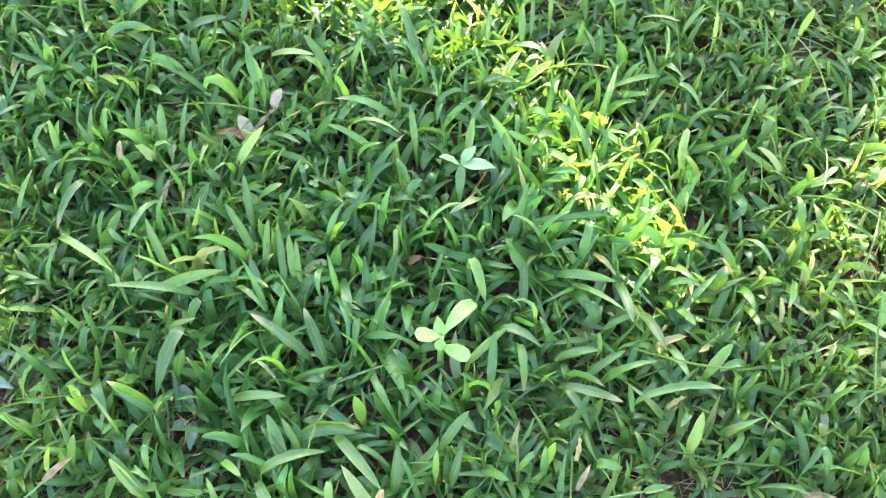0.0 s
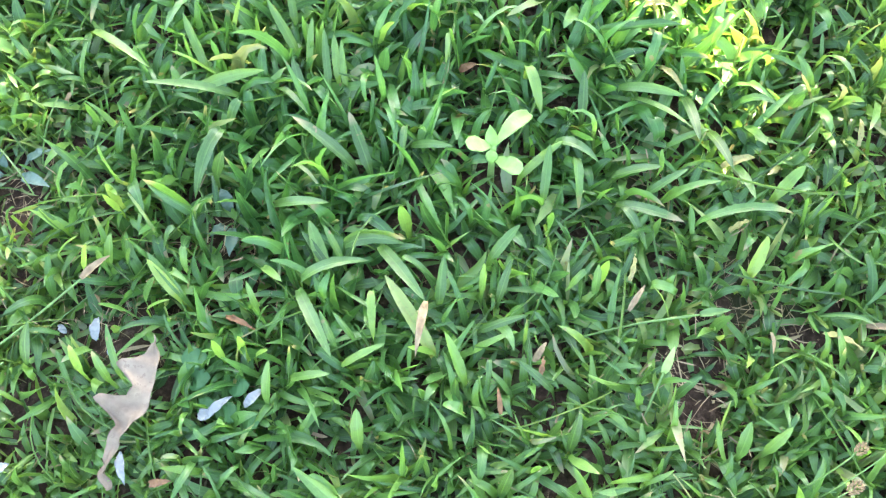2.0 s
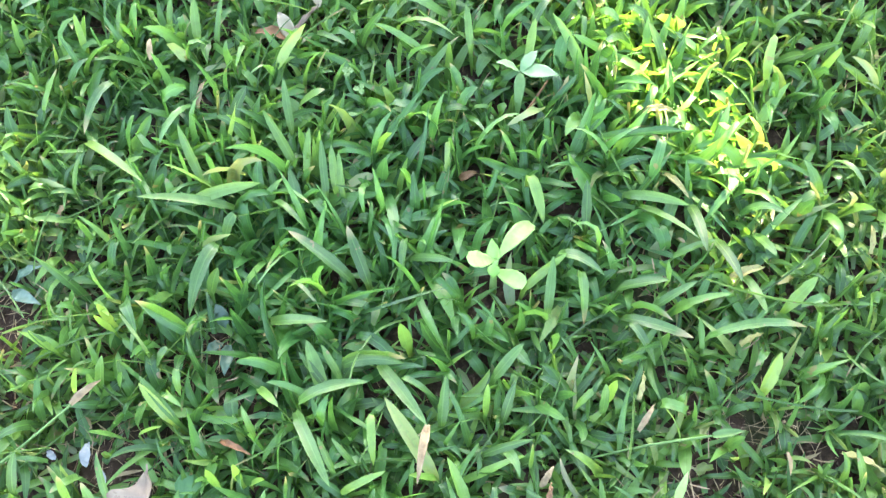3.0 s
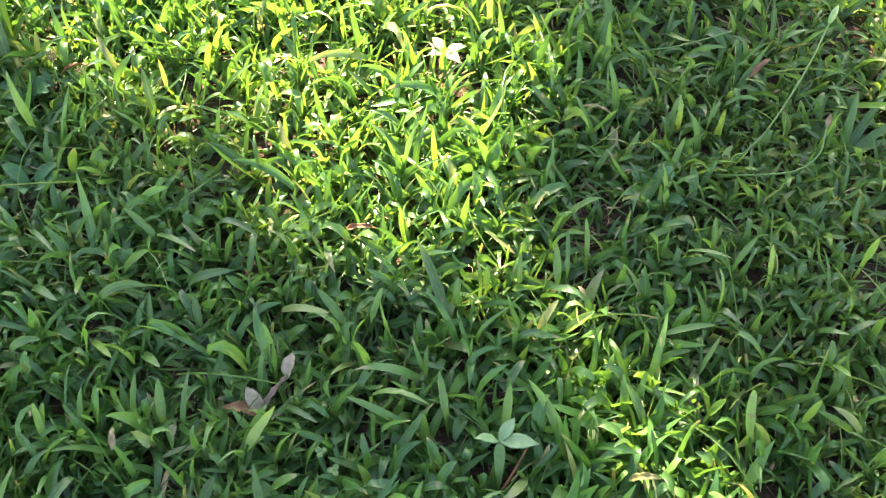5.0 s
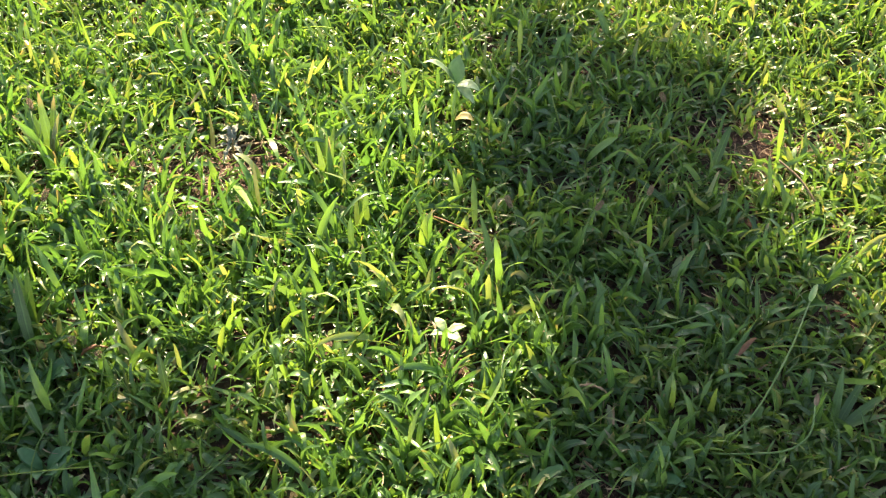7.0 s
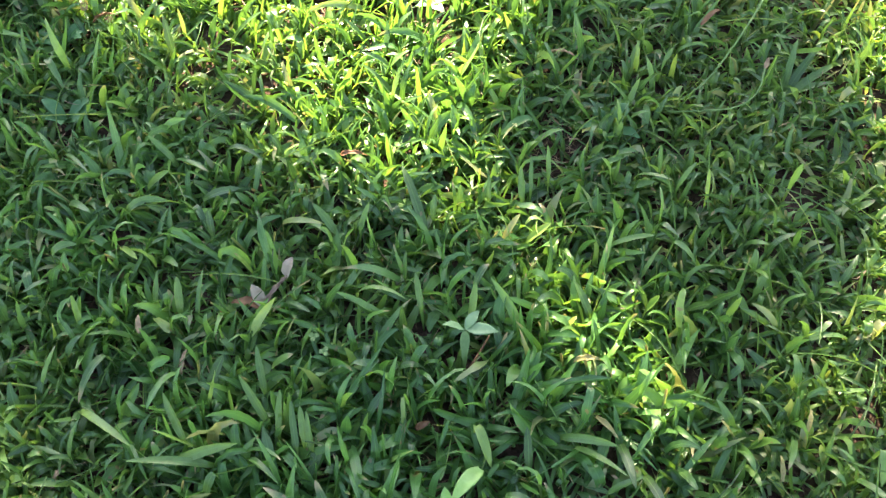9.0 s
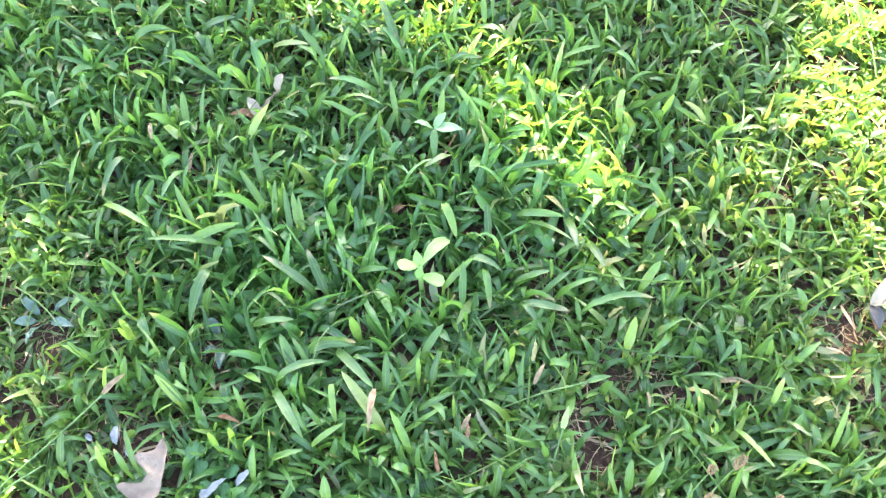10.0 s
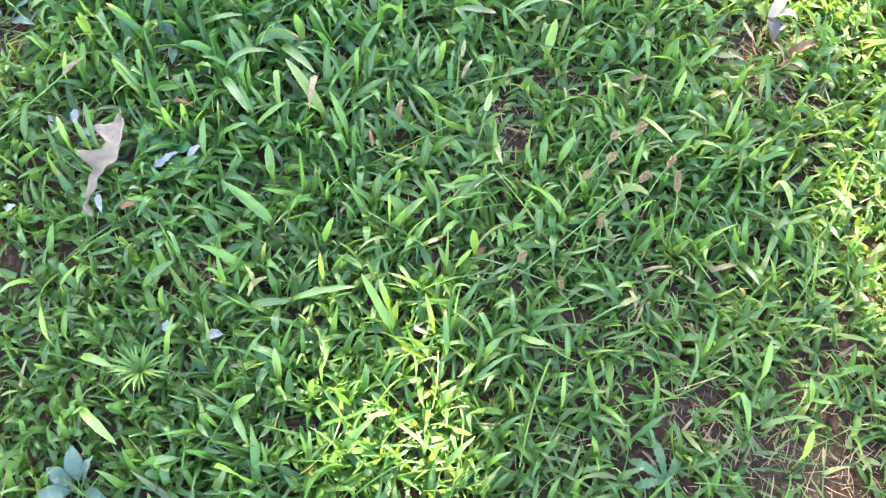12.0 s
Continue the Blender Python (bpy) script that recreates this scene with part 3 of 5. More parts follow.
stray(-0.166, 0.334, 0.040, 105, 0.016, 0.024, 0.0074, 0.06, YOUNG)
stray(-0.142, 0.329, 0.040, 118, 0.019, 0.024, 0.0073, 0.1)
stray(-0.134, 0.334, 0.040, 106, 0.036, 0.024, 0.0073, 0.1)
stray(-0.053, 0.354, 0.040, 122, 0.009, 0.024, 0.0072, 0.06, YOUNG)
stray(-0.036, 0.359, 0.040, 104, 0.008, 0.024, 0.0072, 0.06, YOUNG)
stray(-0.027, 0.357, 0.040, 0, 0.015, 0.024, 0.0072, 0.06, YOUNG)
stray(-0.013, 0.323, 0.040, 84, 0.027, 0.024, 0.0097, 0.1)
stray(-0.098, 0.402, 0.040, 136, 0.033, 0.024, 0.0102, 0.1)
stray(0.125, 0.214, 0.040, 53, 0.020, 0.024, 0.0099, 0.06, YOUNG)
stray(0.066, 0.238, 0.040, 146, 0.057, 0.024, 0.0126, 0.1)
stray(0.205, 0.237, 0.040, 32, 0.034, 0.024, 0.0124, 0.1)
stray(0.115, 0.371, 0.040, -171, 0.019, 0.024, 0.0062, 0.06, YOUNG)
stray(0.228, 0.303, 0.040, 79, 0.025, 0.024, 0.0102, 0.1)
stray(0.177, 0.265, 0.040, 68, 0.018, 0.024, 0.0100, 0.1)
stray(0.064, 0.294, 0.040, 95, 0.023, 0.024, 0.0112, 0.1)
stray(-0.163, 0.481, 0.040, 131, 0.009, 0.024, 0.0078, 0.1)
stray(-0.208, 0.454, 0.040, 150, 0.014, 0.024, 0.0069, 0.1)
stray(0.097, 0.148, 0.040, 4, 0.068, 0.024, 0.0089, 0.1)
stray(0.052, 0.139, 0.040, -3, 0.045, 0.024, 0.0097, 0.1)
stray(0.198, 0.119, 0.040, 122, 0.057, 0.024, 0.0095, 0.06, YOUNG)
stray(0.195, 0.142, 0.040, 114, 0.022, 0.024, 0.0072, 0.06, YOUNG)
stray(0.085, 0.109, 0.060, 92, 0.030, -0.020, 0.0102, 0.22)
stray(-0.058, 0.162, 0.040, 27, 0.040, 0.024, 0.0092, 0.1)
stray(-0.144, 0.161, 0.040, 27, 0.027, 0.024, 0.0086, 0.06, YOUNG)
stray(-0.102, 0.031, 0.040, -40, 0.062, 0.024, 0.0106, 0.1)
stray(-0.149, 0.106, 0.040, 92, 0.023, 0.024, 0.0076, 0.1)
stray(-0.131, 0.108, 0.040, 70, 0.020, 0.024, 0.0067, 0.1)
stray(0.031, 0.016, 0.040, 144, 0.014, 0.024, 0.0055, 0.06, YOUNG)
stray(0.089, 0.065, 0.040, 97, 0.023, 0.024, 0.0087, 0.1)
stray(0.121, 0.046, 0.040, 66, 0.012, 0.024, 0.0078, 0.06, YOUNG)
stray(0.046, 0.032, 0.040, 20, 0.027, 0.024, 0.0087, 0.1)
stray(0.046, 0.032, 0.040, -60, 0.046, 0.024, 0.0094, 0.1)
stray(0.241, 0.122, 0.040, 108, 0.025, 0.024, 0.0055, 0.06, YOUNG)
stray(0.255, 0.095, 0.040, 93, 0.035, 0.024, 0.0070, 0.1)
stray(0.026, 0.061, 0.040, 48, 0.025, 0.024, 0.0088, 0.1)
stray(-0.110, 0.086, 0.040, -25, 0.045, 0.024, 0.0091, 0.1)
stray(0.126, 0.174, 0.040, 94, 0.016, 0.024, 0.0065, 0.06, YOUNG)
stray(0.471, 0.368, 0.040, -62, 0.054, 0.024, 0.0071, 0.06, YOUNG)
stray(0.562, 0.349, 0.040, 66, 0.042, 0.024, 0.0081, 0.06, YOUNG)
stray(0.510, 0.394, 0.040, 63, 0.022, 0.024, 0.0073, 0.06, YOUNG)
stray(0.614, 0.390, 0.040, 99, 0.033, 0.024, 0.0065, 0.1)
stray(0.358, 0.309, 0.040, 82, 0.022, 0.024, 0.0103, 0.1)
stray(0.378, 0.313, 0.040, 49, 0.021, 0.024, 0.0094, 0.1)
stray(0.350, 0.242, 0.060, -88, 0.024, -0.020, 0.0090, 0.22)
stray(0.607, 0.278, 0.060, -60, 0.030, -0.020, 0.0105, 0.22)
stray(0.440, 0.388, 0.040, 116, 0.025, 0.024, 0.0063, 0.1)
stray(0.664, 0.282, 0.040, -77, 0.040, 0.024, 0.0090, 0.1)
stray(0.284, 0.206, 0.040, 105, 0.011, 0.024, 0.0098, 0.1)
stray(0.575, 0.298, 0.040, -85, 0.038, 0.024, 0.0080, 0.1)
stray(0.503, 0.341, 0.040, -19, 0.028, 0.024, 0.0115, 0.1)
stray(0.539, 0.047, 0.060, -76, 0.036, -0.020, 0.0095, 0.22)
stray(0.288, 0.127, 0.060, -59, 0.026, -0.020, 0.0070, 0.22)
stray(0.613, 0.044, 0.040, 108, 0.019, 0.024, 0.0074, 0.1)
stray(0.600, -0.008, 0.040, 81, 0.019, 0.024, 0.0073, 0.06, YOUNG)
stray(0.570, 0.071, 0.040, 82, 0.028, 0.024, 0.0090, 0.1)
stray(0.376, 0.086, 0.040, 97, 0.024, 0.024, 0.0063, 0.1)
stray(0.369, 0.042, 0.040, 90, 0.022, 0.024, 0.0054, 0.1)
stray(0.321, 0.123, 0.060, 91, 0.041, -0.020, 0.0062, 0.22)
stray(0.265, 0.186, 0.040, 29, 0.018, 0.024, 0.0065, 0.06, YOUNG)
stray(-0.181, 0.967, 0.040, 147, 0.035, 0.024, 0.0083, 0.1)
stray(-0.181, 0.969, 0.040, -36, 0.065, 0.024, 0.0083, 0.1)
stray(-0.226, 0.944, 0.040, 82, 0.014, 0.024, 0.0050, 0.1)
stray(-0.205, 0.927, 0.040, 14, 0.030, 0.024, 0.0090, 0.1)
stray(-0.219, 0.882, 0.052, 16, 0.051, 0.004, 0.0096, 0.3)
stray(-0.164, 0.854, 0.040, 94, 0.031, 0.024, 0.0062, 0.1)
stray(-0.119, 0.860, 0.040, 99, 0.020, 0.024, 0.0085, 0.1)
stray(-0.119, 0.756, 0.040, 85, 0.047, 0.024, 0.0088, 0.1)
stray(-0.139, 0.763, 0.040, 96, 0.029, 0.024, 0.0097, 0.1)
stray(-0.166, 0.766, 0.040, 87, 0.033, 0.024, 0.0060, 0.1)
stray(-0.070, 0.814, 0.040, 152, 0.017, 0.024, 0.0075, 0.06, YOUNG)
stray(0.046, 0.868, 0.040, 61, 0.023, 0.024, 0.0075, 0.06, YOUNG)
stray(0.019, 0.864, 0.040, 137, 0.034, 0.024, 0.0098, 0.1)
stray(-0.042, 0.878, 0.040, -20, 0.054, 0.024, 0.0084, 0.1)
stray(0.119, 0.867, 0.040, 111, 0.079, 0.024, 0.0112, 0.1)
stray(0.085, 0.921, 0.040, 162, 0.016, 0.024, 0.0077, 0.1)
stray(0.099, 0.806, 0.040, 84, 0.018, 0.024, 0.0065, 0.1)
stray(0.118, 0.766, 0.040, 101, 0.033, 0.024, 0.0078, 0.1)
stray(0.051, 0.780, 0.052, -13, 0.055, 0.004, 0.0093, 0.3)
stray(-0.029, 0.775, 0.040, -38, 0.044, 0.024, 0.0065, 0.1)
stray(-0.217, 0.793, 0.040, 37, 0.025, 0.024, 0.0054, 0.1)
stray(-0.247, 0.759, 0.040, 52, 0.011, 0.024, 0.0062, 0.06, YOUNG)
stray(-0.212, 0.759, 0.040, 86, 0.026, 0.024, 0.0084, 0.1)
stray(-0.138, 0.910, 0.040, -2, 0.049, 0.024, 0.0103, 0.1)
stray(-0.117, 0.972, 0.052, -21, 0.051, 0.004, 0.0089, 0.3)
stray(-0.314, 0.978, 0.040, -46, 0.066, 0.024, 0.0061, 0.1)
stray(-0.290, 0.827, 0.052, 22, 0.029, 0.004, 0.0096, 0.3)
stray(-0.293, 0.906, 0.040, -38, 0.050, 0.024, 0.0092, 0.1)
stray(-0.220, 0.845, 0.040, -45, 0.045, 0.024, 0.0079, 0.06, YOUNG)
stray(-0.169, 0.830, 0.040, -45, 0.038, 0.024, 0.0093, 0.1)
stray(-0.246, 0.918, 0.040, -76, 0.037, 0.024, 0.0066, 0.06, YOUNG)
stray(0.156, 0.902, 0.040, 80, 0.011, 0.024, 0.0076, 0.1)
stray(0.127, 0.882, 0.040, 81, 0.018, 0.024, 0.0076, 0.1)
stray(0.227, 0.909, 0.040, 92, 0.030, 0.024, 0.0092, 0.1)
stray(0.189, 0.906, 0.040, 87, 0.020, 0.024, 0.0061, 0.1)
stray(0.237, 0.921, 0.040, 88, 0.034, 0.024, 0.0054, 0.1)
stray(0.258, 0.943, 0.040, 92, 0.026, 0.024, 0.0071, 0.1)
stray(0.206, 0.856, 0.040, 43, 0.025, 0.024, 0.0082, 0.1)
stray(0.232, 0.853, 0.040, 16, 0.026, 0.024, 0.0097, 0.06, YOUNG)
stray(0.171, 0.755, 0.040, 81, 0.031, 0.024, 0.0092, 0.1)
stray(0.220, 0.793, 0.060, -90, 0.028, -0.020, 0.0064, 0.22)
stray(0.295, 0.757, 0.040, 120, 0.034, 0.024, 0.0094, 0.1)
stray(0.354, 0.773, 0.040, 143, 0.015, 0.024, 0.0074, 0.1)
stray(0.435, 0.915, 0.040, 87, 0.019, 0.024, 0.0056, 0.06, YOUNG)
stray(0.387, 0.838, 0.060, -33, 0.030, -0.020, 0.0083, 0.22)
stray(0.324, 0.848, 0.040, -5, 0.044, 0.024, 0.0076, 0.1)
stray(0.473, 0.814, 0.040, -78, 0.025, 0.024, 0.0062, 0.1)
stray(0.437, 0.759, 0.040, 39, 0.014, 0.024, 0.0075, 0.06, YOUNG)
stray(0.354, 0.766, 0.040, 15, 0.011, 0.024, 0.0088, 0.06, YOUNG)
stray(0.405, 0.929, 0.040, 38, 0.023, 0.024, 0.0081, 0.1)
stray(0.386, 0.953, 0.040, 90, 0.016, 0.024, 0.0065, 0.1)
stray(0.175, 0.790, 0.052, 57, 0.027, 0.004, 0.0086, 0.3)
stray(0.359, 0.944, 0.040, -37, 0.044, 0.024, 0.0064, 0.1)
stray(0.399, 0.767, 0.040, -27, 0.018, 0.024, 0.0089, 0.1)
stray(0.532, 0.932, 0.040, 48, 0.012, 0.024, 0.0084, 0.06, YOUNG)
stray(0.085, 0.444, 0.060, -23, 0.030, -0.020, 0.0068, 0.22)
stray(0.063, 0.413, 0.060, -84, 0.036, -0.020, 0.0074, 0.22)
stray(0.032, 0.446, 0.040, 126, 0.024, 0.024, 0.0064, 0.1)
stray(0.022, 0.437, 0.040, 135, 0.030, 0.024, 0.0070, 0.1)
stray(0.036, 0.370, 0.040, 118, 0.026, 0.024, 0.0062, 0.1)
stray(0.051, 0.377, 0.040, 137, 0.022, 0.024, 0.0056, 0.1)
stray(0.152, 0.392, 0.040, 14, 0.038, 0.024, 0.0074, 0.1)
stray(0.188, 0.385, 0.040, 90, 0.013, 0.024, 0.0043, 0.1)
stray(0.161, 0.364, 0.060, -88, 0.023, -0.020, 0.0054, 0.22)
stray(0.212, 0.348, 0.040, 151, 0.033, 0.024, 0.0068, 0.1)
stray(0.243, 0.431, 0.040, 90, 0.017, 0.024, 0.0076, 0.1)
stray(0.165, 0.419, 0.040, 73, 0.028, 0.024, 0.0081, 0.1)
stray(-0.030, 0.394, 0.040, 114, 0.020, 0.024, 0.0057, 0.1)
stray(0.004, 0.341, 0.040, 2, 0.035, 0.024, 0.0081, 0.1)
stray(0.044, 0.355, 0.040, 23, 0.038, 0.024, 0.0068, 0.1)
stray(-0.032, 0.433, 0.040, -40, 0.030, 0.024, 0.0078, 0.1)
stray(-0.094, 0.402, 0.040, 135, 0.041, 0.024, 0.0074, 0.1)
stray(-0.207, 0.454, 0.040, 148, 0.015, 0.024, 0.0052, 0.06, YOUNG)
stray(-0.163, 0.475, 0.040, 153, 0.007, 0.024, 0.0060, 0.06, YOUNG)
stray(-0.181, 0.420, 0.040, 63, 0.016, 0.024, 0.0068, 0.06, YOUNG)
stray(-0.161, 0.427, 0.040, 72, 0.019, 0.024, 0.0085, 0.1)
stray(-0.206, 0.431, 0.040, 22, 0.027, 0.024, 0.0061, 0.1)
stray(-0.095, 0.439, 0.060, -87, 0.017, -0.020, 0.0065, 0.22)
stray(-0.106, 0.456, 0.060, -126, 0.019, -0.020, 0.0074, 0.22)
stray(-0.125, 0.397, 0.040, 45, 0.018, 0.024, 0.0083, 0.1)
stray(-0.144, 0.425, 0.040, 49, 0.011, 0.024, 0.0067, 0.1)
stray(-0.163, 0.422, 0.040, 97, 0.008, 0.024, 0.0068, 0.1)
stray(-0.122, 0.389, 0.040, 7, 0.026, 0.024, 0.0049, 0.1)
stray(-0.141, 0.387, 0.040, -167, 0.013, 0.024, 0.0066, 0.1)

# ---- an unseen tree added beyond, its crown shaped to shade the near lawn ----
def tree():
    root = new("tree")
    away = TO_SUN * 2.2
    root.location = (-1.30 + away.x, 3.30 + away.y, 0)
    h = away.z
    bm = bmesh.new()

    def limb(points, radii, sides=14):
        rings = []
        for i, (p, r) in enumerate(zip(points, radii)):
            p = Vector(p)
            d = (Vector(points[min(i + 1, len(points) - 1)]) - Vector(points[max(i - 1, 0)])).normalized()
            a = d.orthogonal().normalized()
            b2 = d.cross(a)
            rings.append([bm.verts.new(p + (a * math.cos(q) + b2 * math.sin(q)) * r * (1 + 0.1 * math.sin(3 * q + i))) for q in (2 * math.pi * j / sides for j in range(sides))])
        for r0, r1 in zip(rings, rings[1:]):
            for j in range(sides):
                bm.faces.new((r0[j], r0[(j + 1) % sides], r1[(j + 1) % sides], r1[j]))

    limb([(0, 0, -0.1), (0, 0, 0.05), (0.01, 0, 0.3), (0.02, 0.02, 0.8), (0.03, 0, 1.5), (0.02, 0.01, 0.9 + h), (0.04, 0, 1.6 + h), (0.05, 0.02, 2.3 + h), (0.16, 0.03, 2.8 + h), (0.50, 0.05, 3.3 + h), (0.85, 0.1, 4.0 + h)],
         [0.34, 0.26, 0.19, 0.17, 0.16, 0.15, 0.14, 0.13, 0.10, 0.06, 0.02])
    for start, bend, end in (((0.05, 0.0, 2.4), (-0.4, 0.1, 2.9), (-0.8, 0.2, 3.4)), ((0.06, 0.0, 2.5), (0.3, -0.7, 2.8), (0.6, -1.4, 3.1)), ((0.10, 0.0, 2.6), (1.0, -0.4, 2.9), (2.0, -1.0, 3.1)),
                             ((0.12, 0.0, 2.7), (1.4, -0.2, 2.9), (2.9, -0.3, 3.2)), ((0.30, 0.04, 3.0), (0.9, 0.5, 3.5), (1.3, 0.9, 4.0)), ((0.16, 0.0, 2.8), (0.9, -0.8, 3.3), (1.4, -1.5, 3.8))):
        p0, p1, p2 = (Vector((q[0], q[1], q[2] + h)) for q in (start, bend, end))
        limb([p0, p0.lerp(p1, 0.5) + Vector((0, 0, 0.05)), p1, p1.lerp(p2, 0.5) + Vector((0, 0, 0.04)), p2], [0.075, 0.062, 0.045, 0.028, 0.008], 8)
    limb([(2.3, -0.28, 3.06 + h), (2.15, 0.15, 2.95 + h), (2.0, 0.5, 2.7 + h), (1.8, 0.9, 2.35 + h), (1.7, 1.15, 2.1 + h)], [0.03, 0.025, 0.02, 0.014, 0.005], 7)
    me = bpy.data.meshes.new("trunk")
    bm.to_mesh(me)
    bm.free()
    me.materials.append(BARK)
    me.shade_smooth()
    trunk = new("trunk", me)
    trunk.parent = root
    # leaves, with gaps cut in the crown to let sun onto chosen lawn patches
    r = np.random.default_rng(5)
    n = 82000
    q = r.normal(0, 1, (n, 3))
    q /= np.linalg.norm(q, axis=1)[:, None]
    q *= (r.random(n) ** 0.40)[:, None] * (1 + 0.14 * np.sin(5 * q[:, :1] + 3) * np.sin(6 * q[:, 1:2] + 1))
    c = np.array([0.05, 3.30, 3.05])[None] + q * np.array([2.3, 2.1, 1.55])[None]
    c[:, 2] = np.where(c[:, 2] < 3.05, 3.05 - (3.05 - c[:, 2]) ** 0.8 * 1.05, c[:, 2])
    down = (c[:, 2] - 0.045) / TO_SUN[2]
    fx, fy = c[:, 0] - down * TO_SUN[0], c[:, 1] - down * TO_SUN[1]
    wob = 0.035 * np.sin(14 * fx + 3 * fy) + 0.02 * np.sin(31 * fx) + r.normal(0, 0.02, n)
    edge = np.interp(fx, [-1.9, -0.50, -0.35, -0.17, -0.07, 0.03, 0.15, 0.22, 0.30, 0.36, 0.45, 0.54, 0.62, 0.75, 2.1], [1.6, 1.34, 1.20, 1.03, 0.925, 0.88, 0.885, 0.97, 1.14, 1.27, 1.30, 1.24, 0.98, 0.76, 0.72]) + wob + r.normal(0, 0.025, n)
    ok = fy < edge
    ok &= ~((fy > -0.4) & (r.random(n) < np.interp(fx + wob - np.interp(fy, [0.05, 0.28, 0.38, 0.45, 0.58, 0.72], [0.09, 0.085, 0.10, 0.10, 0.085, 0.05]), [0.36, 0.44, 0.54, 0.72], [0, 0.85, 0.93, 0.942]) * np.interp(fy, [-0.1, 0.05, 0.2, 0.35, 0.45, 0.56, 0.7], [0.74, 0.86, 0.945, 0.95, 0.94, 1.0, 1.042])))          # crown thinned on one side to part-light the lawn's right
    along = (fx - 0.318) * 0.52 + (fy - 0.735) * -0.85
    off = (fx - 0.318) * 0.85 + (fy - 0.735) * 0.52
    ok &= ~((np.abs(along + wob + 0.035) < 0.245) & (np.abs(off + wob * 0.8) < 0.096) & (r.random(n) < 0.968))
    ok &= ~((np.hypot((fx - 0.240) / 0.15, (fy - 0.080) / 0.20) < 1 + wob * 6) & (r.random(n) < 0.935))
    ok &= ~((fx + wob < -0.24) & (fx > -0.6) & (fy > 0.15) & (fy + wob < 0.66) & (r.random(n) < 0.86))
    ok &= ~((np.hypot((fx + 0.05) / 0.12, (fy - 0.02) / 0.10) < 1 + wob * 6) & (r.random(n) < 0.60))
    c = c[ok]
    # an unseen low bough, added to shade one strip of the far lawn
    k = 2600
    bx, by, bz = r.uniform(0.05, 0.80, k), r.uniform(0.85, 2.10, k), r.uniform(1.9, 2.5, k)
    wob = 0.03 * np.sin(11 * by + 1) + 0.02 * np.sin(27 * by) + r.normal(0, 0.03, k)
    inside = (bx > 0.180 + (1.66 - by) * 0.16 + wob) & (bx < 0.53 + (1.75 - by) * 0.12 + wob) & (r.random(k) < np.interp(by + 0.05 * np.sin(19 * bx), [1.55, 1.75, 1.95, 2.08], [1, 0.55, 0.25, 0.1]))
    shade_bough = np.stack([bx, by, np.full(k, 0.045)], -1)[inside] + np.array(TO_SUN)[None] * ((bz[inside] - 0.045) / TO_SUN.z)[:, None]
    c = np.concatenate([c, shade_bough]) + np.array(away)[None]
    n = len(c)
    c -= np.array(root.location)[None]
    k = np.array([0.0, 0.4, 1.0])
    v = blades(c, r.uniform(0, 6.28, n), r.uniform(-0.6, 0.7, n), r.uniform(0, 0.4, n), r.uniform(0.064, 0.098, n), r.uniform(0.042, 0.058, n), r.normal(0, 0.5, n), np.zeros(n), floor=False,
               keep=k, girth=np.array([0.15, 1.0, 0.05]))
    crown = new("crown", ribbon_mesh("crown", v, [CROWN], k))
    crown.parent = root
    tagged(root, "unseen leafy green tree with a brown trunk, added to shade the lawn", "tree")


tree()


# ---- helpers for single things ----
def part(name, me, material, parent, label=""):
    me.materials.clear()
    me.materials.append(material)
    ob = new(name, me)
    ob.parent = parent
    if label:
        tagged(ob, label)
    return ob


def thing(name, x, y, label, category, group="", z=None):
    root = new(name)
    root.location = (x, y, float(rise(x, y)) if z is None else z)
    return tagged(root, label, category, group)


def along_curve(points, n):
    """n points on a smooth line through the given ones."""
    p = np.array(points, float)
    k = len(p)
    q = np.concatenate([[2 * p[0] - p[1]], p, [2 * p[-1] - p[-2]]])
    out = []
    for u in np.linspace(0, k - 1, n):
        i = min(int(u), k - 2)
        f = u - i
        a, b, c, d = q[i], q[i + 1], q[i + 2], q[i + 3]
        out.append(0.5 * (2 * b + (c - a) * f + (2 * a - 5 * b + 4 * c - d) * f * f + (3 * b - a - 3 * c + d) * f ** 3))
    return np.array(out)


